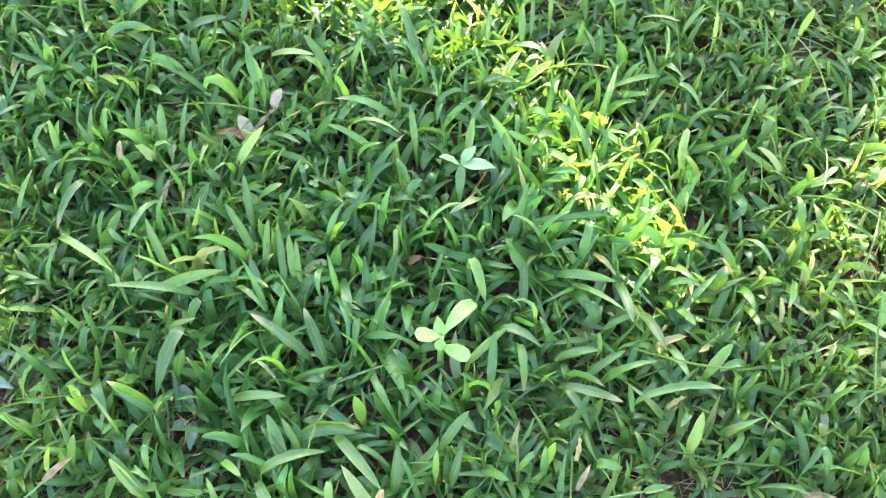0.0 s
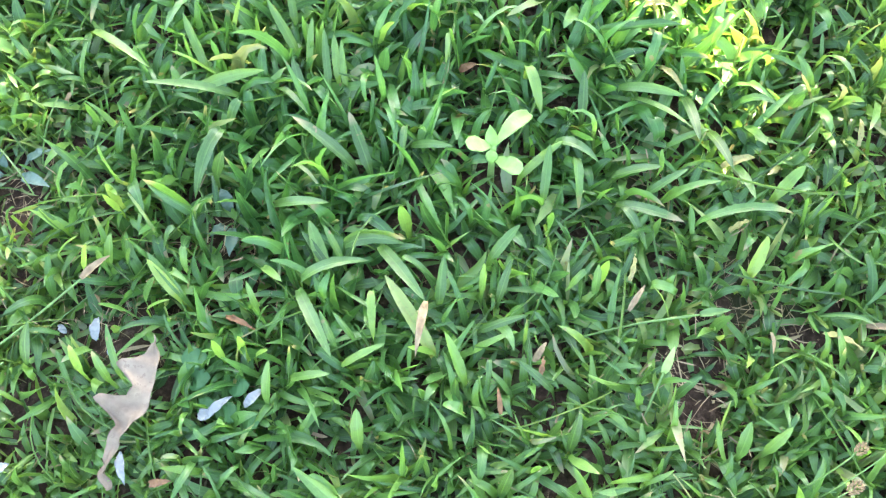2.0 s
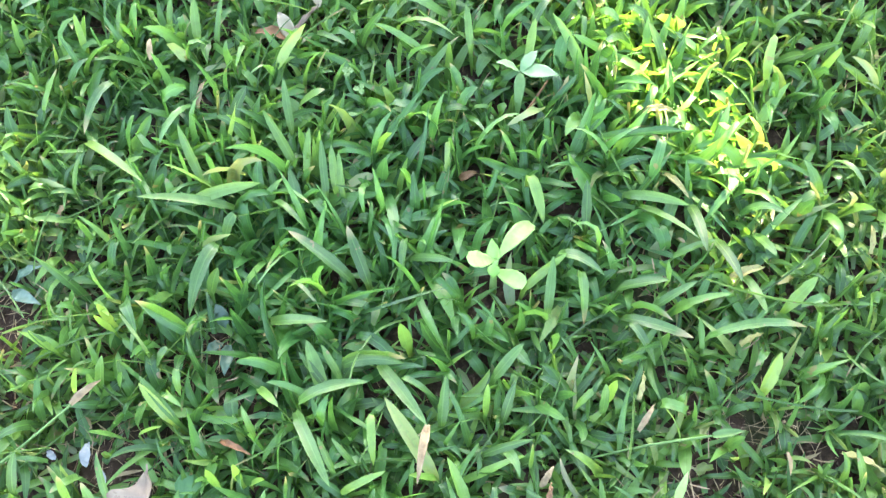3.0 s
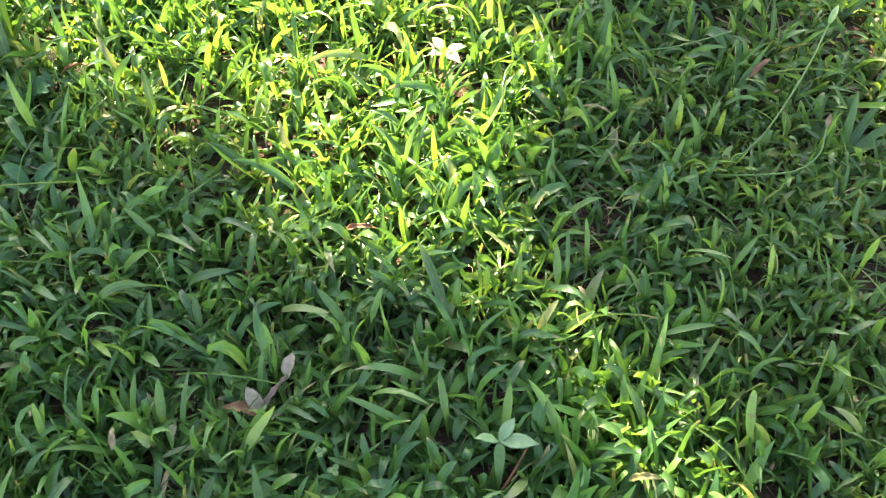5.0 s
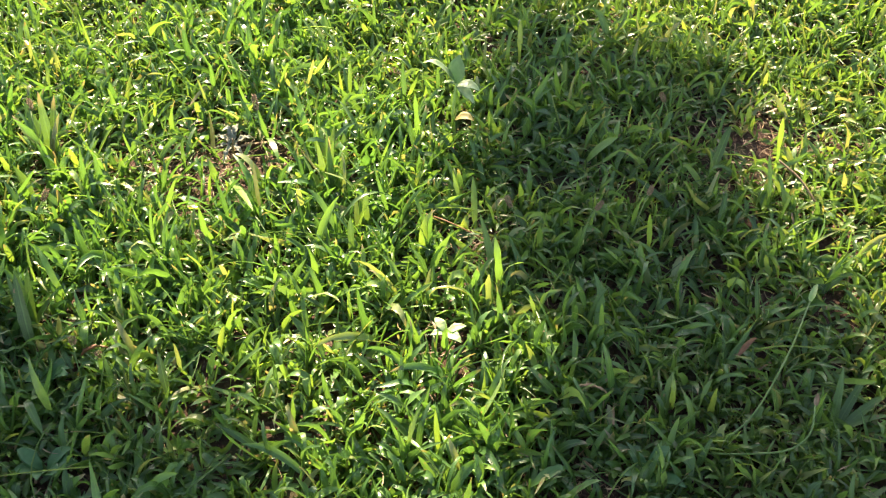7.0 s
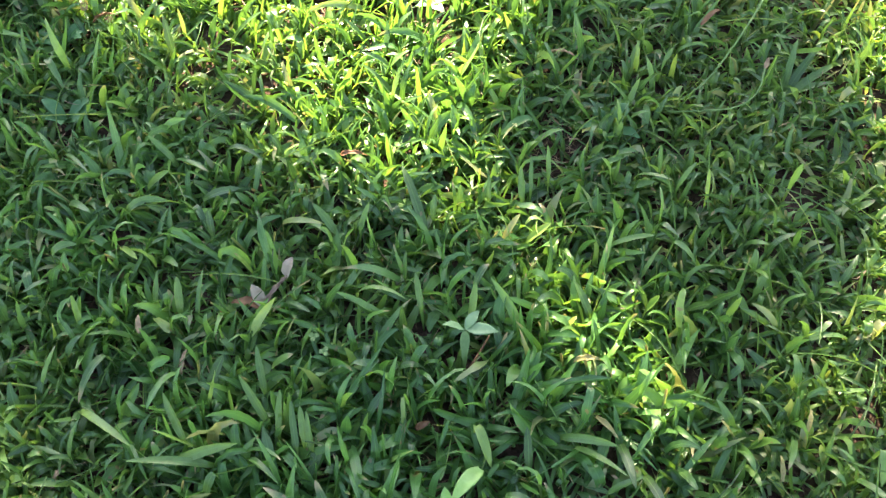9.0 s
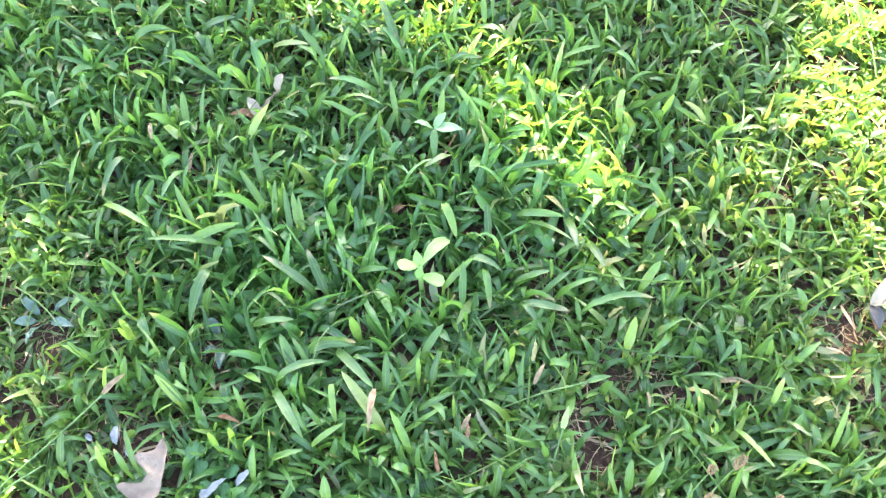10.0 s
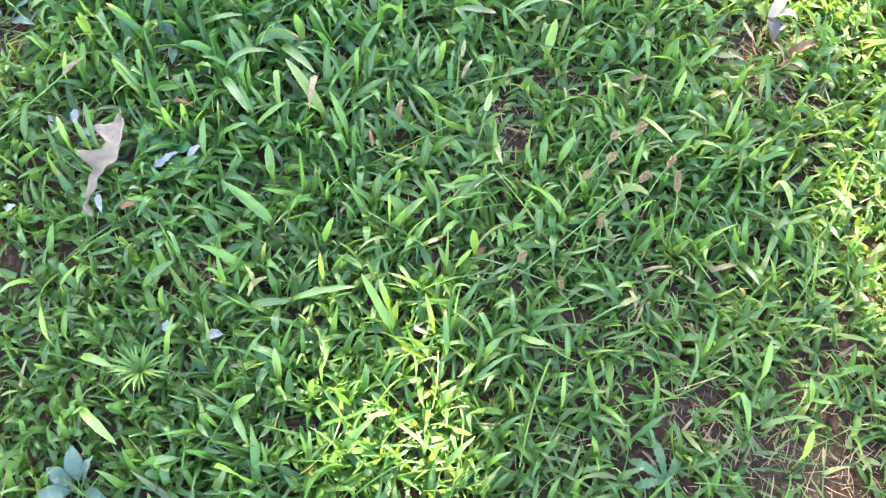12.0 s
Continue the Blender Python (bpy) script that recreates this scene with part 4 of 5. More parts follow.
def strip(name, spine, left, right, cup=0.15, n=22, cols=6, ripple=0.0, roll=(0.0, 0.0), thick=0.0004, seed=1):
    """A leaf: a curved blade along spine, its half widths left and right given from base to tip, with a little thickness."""
    pts = along_curve(spine, n)
    u = np.linspace(0, 1, n)
    wl = np.interp(u, np.linspace(0, 1, len(left)), left)
    wr = np.interp(u, np.linspace(0, 1, len(right)), right)
    tang = np.gradient(pts, axis=0)
    tang /= np.linalg.norm(tang, axis=1)[:, None] + 1e-9
    side = np.cross(tang, np.array([0, 0, 1.0]))
    side /= np.linalg.norm(side, axis=1)[:, None] + 1e-9
    up = np.cross(side, tang)
    r = np.linspace(roll[0], roll[1], n)[:, None]
    side, up = side * np.cos(r) + up * np.sin(r), up * np.cos(r) - side * np.sin(r)
    rr = np.random.default_rng(seed)
    ph = rr.uniform(0, 6.28, 3)
    cs = np.linspace(-1, 1, cols + 1)
    w = np.where(cs[None, :] > 0, wl[:, None], wr[:, None])
    lift = cup * cs[None, :] ** 2 * w + ripple * np.sin(19 * u[:, None] + ph[0] + 2 * cs[None, :]) * np.abs(cs[None, :]) + 0.4 * ripple * np.sin(43 * u[:, None] + ph[1])
    v = pts[:, None, :] + side[:, None, :] * (cs[None, :] * w)[..., None] + up[:, None, :] * lift[..., None]
    low = v - up[:, None, :] * thick
    m = cols + 1
    allv = np.concatenate([v.reshape(-1, 3), low.reshape(-1, 3)])
    i = np.arange(n * m).reshape(n, m)
    top = np.stack([i[:-1, :-1], i[:-1, 1:], i[1:, 1:], i[1:, :-1]], -1).reshape(-1, 4)
    o = n * m
    faces = top.tolist() + (top[:, ::-1] + o).tolist()
    rim = list(i[0, :]) + list(i[1:, -1]) + list(i[-1, -2::-1]) + list(i[-2:0:-1, 0])
    for a, b in zip(rim, rim[1:] + rim[:1]):
        faces.append([int(b), int(a), int(a) + o, int(b) + o])
    me = bpy.data.meshes.new(name)
    me.from_pydata(allv.tolist(), [], faces)
    me.shade_smooth()
    return me


def tube(name, points, radii, sides=7, n=18):
    p = along_curve(points, n)
    r = np.interp(np.linspace(0, 1, n), np.linspace(0, 1, len(radii)), radii)
    tang = np.gradient(p, axis=0)
    tang /= np.linalg.norm(tang, axis=1)[:, None] + 1e-9
    ref = np.array([0.31, 0.17, 0.93])
    a = np.cross(tang, ref)
    a /= np.linalg.norm(a, axis=1)[:, None] + 1e-9
    b = np.cross(tang, a)
    q = np.linspace(0, 2 * np.pi, sides, endpoint=False)
    v = p[:, None, :] + r[:, None, None] * (a[:, None, :] * np.cos(q)[None, :, None] + b[:, None, :] * np.sin(q)[None, :, None])
    i = np.arange(n * sides).reshape(n, sides)
    j = np.roll(i, -1, 1)
    f = np.stack([i[:-1], j[:-1], j[1:], i[1:]], -1).reshape(-1, 4).tolist()
    f += [list(map(int, i[0, ::-1])), list(map(int, i[-1]))]
    me = bpy.data.meshes.new(name)
    me.from_pydata(v.reshape(-1, 3).tolist(), [], f)
    me.shade_smooth()
    return me


PADDLE = [0.14, 0.38, 0.66, 0.88, 1.0, 1.0, 0.90, 0.45]
OVAL = [0.10, 0.6, 0.92, 1.0, 0.92, 0.66, 0.34, 0.03]
LANCE = [0.5, 0.85, 1.0, 0.95, 0.8, 0.6, 0.35, 0.02]


def leaf_to(name, base, tip, width, material, parent, arch=0.12, shape=OVAL, cup=0.2, ripple=0.0004, roll=(0, 0), label="", seed=1):
    """One leaf from base to tip (both from the thing's foot), arching up between."""
    b, t = np.array(base, float), np.array(tip, float)
    d = np.linalg.norm(t - b)
    rise_ = np.array([0, 0, arch * d])
    spine = [b, b + (t - b) * 0.33 + rise_ * 0.85, b + (t - b) * 0.68 + rise_ * 0.9, t]
    half = [width / 2 * q for q in shape]
    o = parent.location
    if o.z + (b[2] + t[2]) / 2 > 0.03 or material in (BLUISH, BLUE_WHITE):          # the lawn does not cover what shows
        for q in (0.1, 0.3, 0.5, 0.7, 0.9):
            p = b + (t - b) * q
            clear(o.x + p[0], o.y + p[1], o.z + p[2] - 0.004, 0.003 if material is BLUISH else max(0.004, width * 0.5))
    return part(name, strip(name, spine, half, half, cup, ripple=ripple, roll=roll, seed=seed), material, parent, label)


# ---- seedlings ----
s = thing("seedling", 0.151, 0.540, "pale green broadleaf seedling standing in the shaded grass", "seedling", "seedlings")
part("stem", tube("stem", [(0, 0, 0), (0.000, 0.002, 0.03), (0.001, 0.006, 0.060)], [0.0034, 0.003, 0.0026]), SEEDLING_STEM, s)
leaf_to("leaf", (0.002, 0.008, 0.058), (0.030, 0.047, 0.046), 0.0152, SEEDLING, s, 0.16, PADDLE, 0.25)
leaf_to("leaf", (0.000, 0.006, 0.060), (-0.021, -0.004, 0.080), 0.0155, SEEDLING, s, 0.06, PADDLE, 0.2, seed=2)
leaf_to("leaf", (0.001, 0.003, 0.044), (0.026, -0.012, 0.052), 0.0152, SEEDLING, s, 0.10, PADDLE, 0.2, label="yellowish green lower leaf", seed=3)
leaf_to("leaf", (0.000, 0.004, 0.056), (-0.003, 0.021, 0.070), 0.0115, SEEDLING, s, 0.05, OVAL, 0.5, seed=4)
leaf_to("leaf", (0.000, 0.003, 0.060), (0.000, -0.004, 0.046), 0.0105, SEEDLING, s, 0.2, OVAL, 0.5, seed=5)

s = thing("seedling", 0.165, 0.732, "small dull green seedling with four spread leaves", "seedling", "seedlings")
part("stem", tube("stem", [(0, 0, 0), (0, 0.001, 0.03), (0, 0.002, 0.055)], [0.002, 0.0018, 0.0015]), STALK, s)
leaf_to("leaf", (0.001, 0.002, 0.055), (0.034, -0.002, 0.058), 0.0145, GREY_SEEDLING, s, 0.08)
leaf_to("leaf", (0, 0.002, 0.055), (0.014, 0.022, 0.060), 0.0115, GREY_SEEDLING, s, 0.10, seed=2)
leaf_to("leaf", (-0.001, 0.002, 0.055), (-0.022, -0.006, 0.080), 0.0095, GREY_SEEDLING, s, 0.12, seed=3)
leaf_to("leaf", (0, 0.0, 0.055), (-0.001, -0.030, 0.024), 0.0105, STALK, s, 0.18, LANCE, label="hanging lime green leaf", seed=4)

s = thing("seedling", 0.114, 1.228, "small sunlit seedling with whitish green leaves", "seedling", "seedlings")
part("stem", tube("stem", [(0, 0, 0), (0, 0, 0.015), (0, 0.001, 0.032)], [0.0018, 0.0016, 0.0014]), STALK, s)
leaf_to("leaf", (0, 0.001, 0.032), (-0.014, 0.022, 0.038), 0.013, GREY_SEEDLING, s)
leaf_to("leaf", (0, 0.001, 0.032), (0.026, 0.008, 0.036), 0.0125, GREY_SEEDLING, s, seed=2)
leaf_to("leaf", (0, 0.001, 0.032), (0.019, -0.018, 0.034), 0.0145, GREY_SEEDLING, s, seed=3)
leaf_to("leaf", (0, 0.001, 0.032), (-0.020, -0.004, 0.034), 0.011, GREY_SEEDLING, s, seed=4)

s = thing("seedling", 0.126, 1.690, "tall grey-green seedling with a yellowed lowest leaf", "seedling", "seedlings")
part("stem", tube("stem", [(0, 0, 0), (0.000, 0.003, 0.05), (0.006, 0.006, 0.100)], [0.0032, 0.003, 0.0024]), SEEDLING_STEM, s)
leaf_to("leaf", (0.006, 0.006, 0.100), (0.012, 0.016, 0.146), 0.030, GREY_SEEDLING, s, 0.05, OVAL, 0.3)
leaf_to("leaf", (0.006, 0.006, 0.102), (-0.046, 0.014, 0.134), 0.0135, GREY_SEEDLING, s, 0.25, seed=2)
leaf_to("leaf", (0.007, 0.006, 0.098), (0.043, -0.004, 0.092), 0.023, GREY_SEEDLING, s, 0.15, seed=3)
leaf_to("leaf", (0.007, 0.004, 0.096), (0.034, -0.008, 0.072), 0.024, GREY_SEEDLING, s, 0.1, seed=4)
leaf_to("leaf", (0.006, 0.006, 0.100), (-0.016, -0.002, 0.108), 0.008, GREY_SEEDLING, s, 0.1, seed=5)
leaf_to("leaf", (0.001, -0.002, 0.036), (0.032, -0.014, 0.044), 0.022, YELLOWED, s, 0.2, OVAL, 0.4, label="yellowed cupped leaf", seed=6)


# ---- fallen leaves ----
MM = 0.001
for y in np.arange(0.225, 0.368, 0.008):
    clear(-0.116 + 0.03 * (y - 0.225), float(y), 0.034, 0.015)
d = thing("dead_leaf", -0.112, 0.300, "curled tan lobed dead leaf lying on the grass", "leaf", "fallen leaves", 0.034)
part("blade", strip("blade", [(0.006, 0.058, 0.020), (0.008, 0.043, 0.018), (0.004, 0.025, 0.016), (-0.001, 0.008, 0.012), (-0.008, -0.007, 0.010), (-0.0155, -0.019, 0.007), (-0.0195, -0.036, 0.004), (-0.021, -0.044, 0.001), (-0.015, -0.056, -0.002)],
     [q * MM for q in (1, 8, 23, 27, 7, 10, 30, 34, 6, 4, 4, 4, 4, 3.5, 3, 0.5)], [q * MM for q in (1, 4, 5, 6.5, 7, 8, 9, 6.5, 4.5, 4, 4, 4, 3.5, 3, 2.5, 0.5)],
     0.30, 64, 10, 0.0034, (0.15, -0.40), 0.0006, 3), DEAD_LEAF, d)
part("petiole", tube("petiole", [(0.006, 0.056, 0.020), (0.007, 0.060, 0.021), (0.006, 0.064, 0.022)], [0.0012, 0.0009, 0.0006]), DEAD_LEAF, d)

d = thing("dead_leaf", -0.052, 0.778, "twisted grey-brown dead leaf caught among grass blades", "leaf", "fallen leaves", 0.028)
leaf_to("blade", (0.004, -0.006, 0.004), (-0.036, -0.002, 0.008), 0.013, BROWN, d, 0.15, LANCE, 0.5, 0.001, label="brown curled leaf end", seed=2)
leaf_to("lobe", (0.000, -0.006, 0.004), (-0.012, 0.011, 0.024), 0.014, PALE_LEAF, d, 0.15, OVAL, 0.6, 0.001, label="pale pinkish lobe", seed=3)
leaf_to("midrib_fold", (0.000, -0.007, 0.004), (0.024, 0.028, 0.013), 0.008, DEAD_LEAF, d, 0.1, [0.6, 0.9, 1, 0.9, 0.8, 0.8, 0.7, 0.5], 0.8, 0.001, (0.2, 0.9), seed=4)
leaf_to("tip", (0.022, 0.025, 0.011), (0.029, 0.044, 0.026), 0.012, PALE_LEAF, d, 0.25, OVAL, 0.6, 0.0008, (0.4, -0.3), "upturned whitish leaf tip", 5)

d = thing("dead_leaf", 0.638, 0.500, "bleached pale dead leaf with a grey underside", "leaf", "fallen leaves", 0.030)
leaf_to("blade", (-0.008, 0.000, 0.014), (0.014, 0.028, 0.022), 0.014, PALE_LEAF, d, 0.3, LANCE, 0.6)
leaf_to("lobe", (-0.008, 0.002, 0.014), (0.024, -0.004, 0.014), 0.011, PALE_LEAF, d, 0.35, LANCE, 0.5, seed=3)
leaf_to("underside", (-0.008, 0.002, 0.013), (-0.003, -0.024, 0.004), 0.016, GREY_SHADE_UNDERSIDE, d, 0.2, OVAL, 0.3, label="grey underside darkened for its shade", seed=4)
part("petiole", tube("petiole", [(-0.004, -0.026, 0.004), (0.003, -0.038, 0.004), (0.007, -0.052, -0.004)], [0.0012, 0.001, 0.0007]), STRAW, d)


def small_leaf(name, x, y, z, az, length, width, material, label, group="fallen leaves", arch=0.15, cup=0.35, seed=1, tilt=0.0, shape=OVAL, roll=(0.0, 0.0)):
    r = thing(name, x, y, label, "leaf", group, z)
    c, q = math.cos(radians(az)) * length / 2, math.sin(radians(az)) * length / 2
    leaf_to("blade", (-c, -q, 0), (c, q, tilt), width, material, r, arch, shape, cup, 0.0008, roll, seed=seed)
    return r


# bluish leaves of low weeds, three clumps
def blue_clump(x, y, leaves):
    r = thing("bluish_weed", x, y, "low weed with bluish grey-green oval leaves", "weed", "bluish weeds")
    for k, (az, L, W, up) in enumerate(leaves):
        a = radians(az)
        leaf_to("leaf", (0.008 * math.cos(a), 0.008 * math.sin(a), 0.012), ((L + 0.008) * math.cos(a), (L + 0.008) * math.sin(a), 0.016 + up * 0.55), W * 1.2, BLUISH, r, 0.15 + 0.1 * math.sin(k * 3.1), OVAL, 0.35, 0.0008, (0.5 * math.sin(k * 1.7), -0.5 * math.cos(k * 2.3)), seed=k)
        part("stalk", tube("stalk", [(0, 0, 0.0), (0.004 * math.cos(a), 0.004 * math.sin(a), 0.010), (0.009 * math.cos(a), 0.009 * math.sin(a), 0.012)], [0.0011, 0.0009], 5, 6), STALK, r)


blue_clump(-0.275, 0.512, [(140, 0.026, 0.010, 0.022), (25, 0.034, 0.011, 0.024), (-20, 0.036, 0.010, 0.012), (-105, 0.028, 0.010, 0.014), (200, 0.022, 0.010, 0.016)])
blue_clump(-0.070, 0.484, [(120, 0.020, 0.010, 0.016), (-85, 0.030, 0.010, 0.012), (-130, 0.018, 0.008, 0.008)])
blue_clump(-0.104, -0.040, [(100, 0.032, 0.015, 0.026), (60, 0.024, 0.010, 0.030), (150, 0.026, 0.014, 0.020), (-20, 0.028, 0.012, 0.018), (-80, 0.026, 0.013, 0.016), (200, 0.03, 0.014, 0.02)])
small_leaf("oval_leaf", -0.247, 0.266, 0.026, -15, 0.029, 0.0155, BLUISH, "single bluish oval leaf above the grass", "bluish weeds", seed=2)
for x, y, z, az, L, W in ((-0.025, 0.325, 0.030, 50, 0.022, 0.008), (-0.053, 0.315, 0.029, 46, 0.029, 0.0075), (-0.062, 0.308, 0.030, 10, 0.013, 0.010),
                          (-0.122, 0.262, 0.026, -72, 0.027, 0.0075), (-0.216, 0.254, 0.030, 40, 0.012, 0.008), (-0.167, 0.374, 0.022, 95, 0.021, 0.009),
                          (-0.152, 0.357, 0.018, 110, 0.013, 0.007), (-0.032, 0.122, 0.028, 70, 0.013, 0.008), (0.018, 0.112, 0.028, 10, 0.018, 0.011), (-0.197, 0.372, 0.020, 140, 0.011, 0.006)):
    small_leaf("petal", x, y, z, az, L, W, BLUE_WHITE, "bluish white fallen petal in the grass", "fallen petals", 0.2, 0.5, int(abs(x) * 1000))

# withered leaves, brown and yellow
for x, y, z, az, L, W, M, text in (
        (0.029, 0.970, 0.040, 2, 0.036, 0.009, BROWN, "reddish brown withered leaf on the grass"),
        (0.284, 1.130, 0.040, -25, 0.034, 0.009, STRAW, "tan withered leaf on the grass"),
        (0.469, 1.180, 0.055, 40, 0.030, 0.009, BROWN, "brown withered leaf with a split tip"),
        (0.272, 0.453, 0.045, 80, 0.020, 0.007, YELLOWED, "yellowed leaf tip among green blades"),
        (0.363, 0.500, 0.035, 30, 0.018, 0.008, YELLOWED, "yellowed leaf among green blades"),
        (0.443, 0.405, 0.035, -25, 0.030, 0.009, YELLOWED, "yellow and brown withered leaf"),
        (0.303, 0.630, 0.045, -50, 0.028, 0.008, YELLOWED, "yellowed leaf in the sunlit strip"),
        (0.361, 0.556, 0.040, 20, 0.026, 0.011, YELLOWED, "yellowish leaf among green blades"),
        (0.201, 0.378, 0.040, 60, 0.016, 0.008, STRAW, "dry tan leaf tip"),
        (0.124, 0.638, 0.030, 20, 0.014, 0.010, BROWN, "dark red-brown fallen leaf scrap"),
        (0.288, 0.700, 0.050, 0, 0.024, 0.010, YELLOWED, "pale yellow leaf in the sunlit strip"),
        (0.466, 0.595, 0.035, 85, 0.022, 0.007, YELLOWED, "yellowed upright leaf tip"),
        (0.499, 0.642, 0.040, 75, 0.020, 0.007, YELLOWED, "yellowed leaf tip among green blades"),
        (-0.235, 0.585, 0.020, 70, 0.022, 0.008, STRAW, "pale dry leaf in a hollow of the grass"),
        (-0.126, 0.705, 0.035, 85, 0.024, 0.007, STRAW, "dry tan grass sheath"),
        (-0.172, 0.735, 0.060, 100, 0.018, 0.008, STRAW, "tan papery leaf tip"),
        (0.655, 0.445, 0.020, -15, 0.030, 0.012, BROWN, "brown dead leaf on bare soil"),
        (0.372, 0.170, 0.035, 100, 0.014, 0.009, BROWN, "small brown leaf scrap"),
        (-0.320, 1.215, 0.030, 15, 0.030, 0.014, BROWN, "dark brown dead leaf under the grass"),
        (0.160, 1.375, 0.045, 30, 0.022, 0.007, STRAW, "tan dry leaf in the sun"),
        (0.202, 0.363, 0.050, 80, 0.015, 0.007, BROWN, "orange-brown dry leaf tip"),
        (0.171, 0.335, 0.045, 100, 0.018, 0.006, BROWN, "rust-brown dry leaf tip"),
        (0.277, 0.429, 0.040, 60, 0.022, 0.007, STRAW, "tan dry leaf among green blades"),
        (0.546, 0.189, 0.030, 10, 0.026, 0.008, STRAW, "tan dry leaf at the bare soil"),
        (0.668, 0.468, 0.024, 20, 0.036, 0.016, BROWN, "curled brown dead leaf on bare soil"),
        (0.640, 0.500, 0.012, 100, 0.024, 0.010, BROWN, "dark brown dead leaf on bare soil"),
        (0.480, 0.420, 0.030, -10, 0.028, 0.008, STRAW, "pale tan withered leaf among green blades"),
        (0.560, 0.395, 0.040, 10, 0.016, 0.010, YELLOWED, "yellow and brown leaf among green blades"),
        (0.290, 0.205, 0.020, 60, 0.022, 0.012, BROWN, "red-brown dead leaf deep in the grass"),
        (0.445, 0.148, 0.040, -80, 0.020, 0.007, STRAW, "tan dry leaf on the grass"),
        (0.060, 0.165, 0.040, 30, 0.020, 0.008, YELLOWED, "yellowish leaf of a small cluster"),
        (0.052, 0.172, 0.045, 120, 0.018, 0.008, YELLOWED, "yellowish leaf of a small cluster"),
        (0.055, 0.156, 0.042, 250, 0.017, 0.008, YELLOWED, "yellowish leaf of a small cluster"),
        (-0.045, 0.385, 0.030, -20, 0.026, 0.008, BROWN, "rust-brown dry blade in a hollow"),
        (-0.085, 0.252, 0.040, 10, 0.016, 0.009, BROWN, "orange-brown dry leaf tip"),
        (0.105, 0.385, 0.055, -95, 0.042, 0.010, STRAW, "straw-coloured dry blade hanging in the grass")):
    small_leaf("withered_leaf", x, y, z, az, L * 1.15, W * 0.72, M, text, "withered leaves", 0.2, 0.7, int(x * 900) % 97, 0.004, LANCE, (0.4 * math.sin(x * 90), -0.9 * math.cos(y * 70)))

# round dark leaves beside the curled leaf
r = thing("clover", -0.062, 0.330, "low dark green weed with round leaves", "weed")
for k, (x, y, w) in enumerate(((-0.012, 0.006, 0.020), (-0.018, 0.022, 0.022), (0.018, -0.020, 0.018), (0.036, -0.026, 0.015), (0.022, 0.002, 0.017), (-0.002, -0.016, 0.016))):
    leaf_to("leaf", (x - w / 2, y, 0.024), (x + w / 2, y + 0.004, 0.027), w, CLOVER, r, 0.1, [0.25, 0.75, 0.97, 1, 0.97, 0.8, 0.5, 0.1], 0.1, seed=k)
    part("stalk", tube("stalk", [(0, 0, 0), (x * 0.6, y * 0.6, 0.014), (x - w / 2, y, 0.024)], [0.0009, 0.0007], 5, 6), STALK, r)

# rosette of narrow leaves, and a toothed weed on the bare soil
r = thing("rosette_weed", -0.054, 0.075, "yellow-green weed rosette of many narrow leaves", "weed")
rr = np.random.default_rng(8)
for k in range(30):
    a, L, up = k * 2.399 + rr.normal(0, 0.1), rr.uniform(0.020, 0.036), rr.uniform(0.004, 0.030)
    leaf_to("leaf", (0.002 * math.cos(a), 0.002 * math.sin(a), 0.022), (L * math.cos(a), L * math.sin(a), 0.022 + up), rr.uniform(0.0022, 0.0032), ROSETTE, r, 0.12, LANCE, 0.3, 0.0, seed=k)
part("stem", tube("stem", [(0, 0, 0), (0, 0, 0.012), (0, 0, 0.026)], [0.003, 0.0025, 0.001]), STALK, r)

r = thing("toothed_weed", 0.470, -0.030, "dull green weed with toothed leaves flat on soil", "weed")
for k, (az, L) in enumerate(((150, 0.042), (105, 0.045), (60, 0.03), (190, 0.034))):
    a = radians(az)
    tooth = [0.7 * q * MM for q in (2, 3, 4.5, 3.5, 6, 4.5, 7.5, 5.5, 8, 6, 7.5, 5, 5.5, 3, 0.3)]
    part("leaf", strip("leaf", [(0, 0, 0.008), (L * 0.35 * math.cos(a), L * 0.35 * math.sin(a), 0.016), (L * 0.7 * math.cos(a), L * 0.7 * math.sin(a), 0.017), (L * math.cos(a), L * math.sin(a), 0.010)], tooth, tooth, 0.12, 44, 6, 0.0006, seed=k), TOOTHED, r)


# broad-leaved weeds at the edge of the shade, tiny clover, a dried leaf cluster
for x, y, seed in ((-0.336, 1.048, 1), (-0.370, 1.180, 2), (0.335, 1.030, 3)):
    r = thing("broadleaf_weed", x, y, "dark green low weed with broad leaves", "weed", "broadleaf weeds")
    rr = np.random.default_rng(seed)
    part("stem", tube("stem", [(0, 0, 0), (0, 0, 0.010), (0, 0, 0.020)], [0.002, 0.0018, 0.001], 6, 8), STALK, r)
    for k in range(6):
        a, L = k * 2.399 + rr.normal(0, 0.3), rr.uniform(0.026, 0.042)
        leaf_to("leaf", (0.003 * math.cos(a), 0.003 * math.sin(a), 0.016), (L * math.cos(a), L * math.sin(a), 0.016 + rr.uniform(0.006, 0.026)), rr.uniform(0.014, 0.021), CLOVER, r, 0.18, OVAL, 0.25, seed=k)
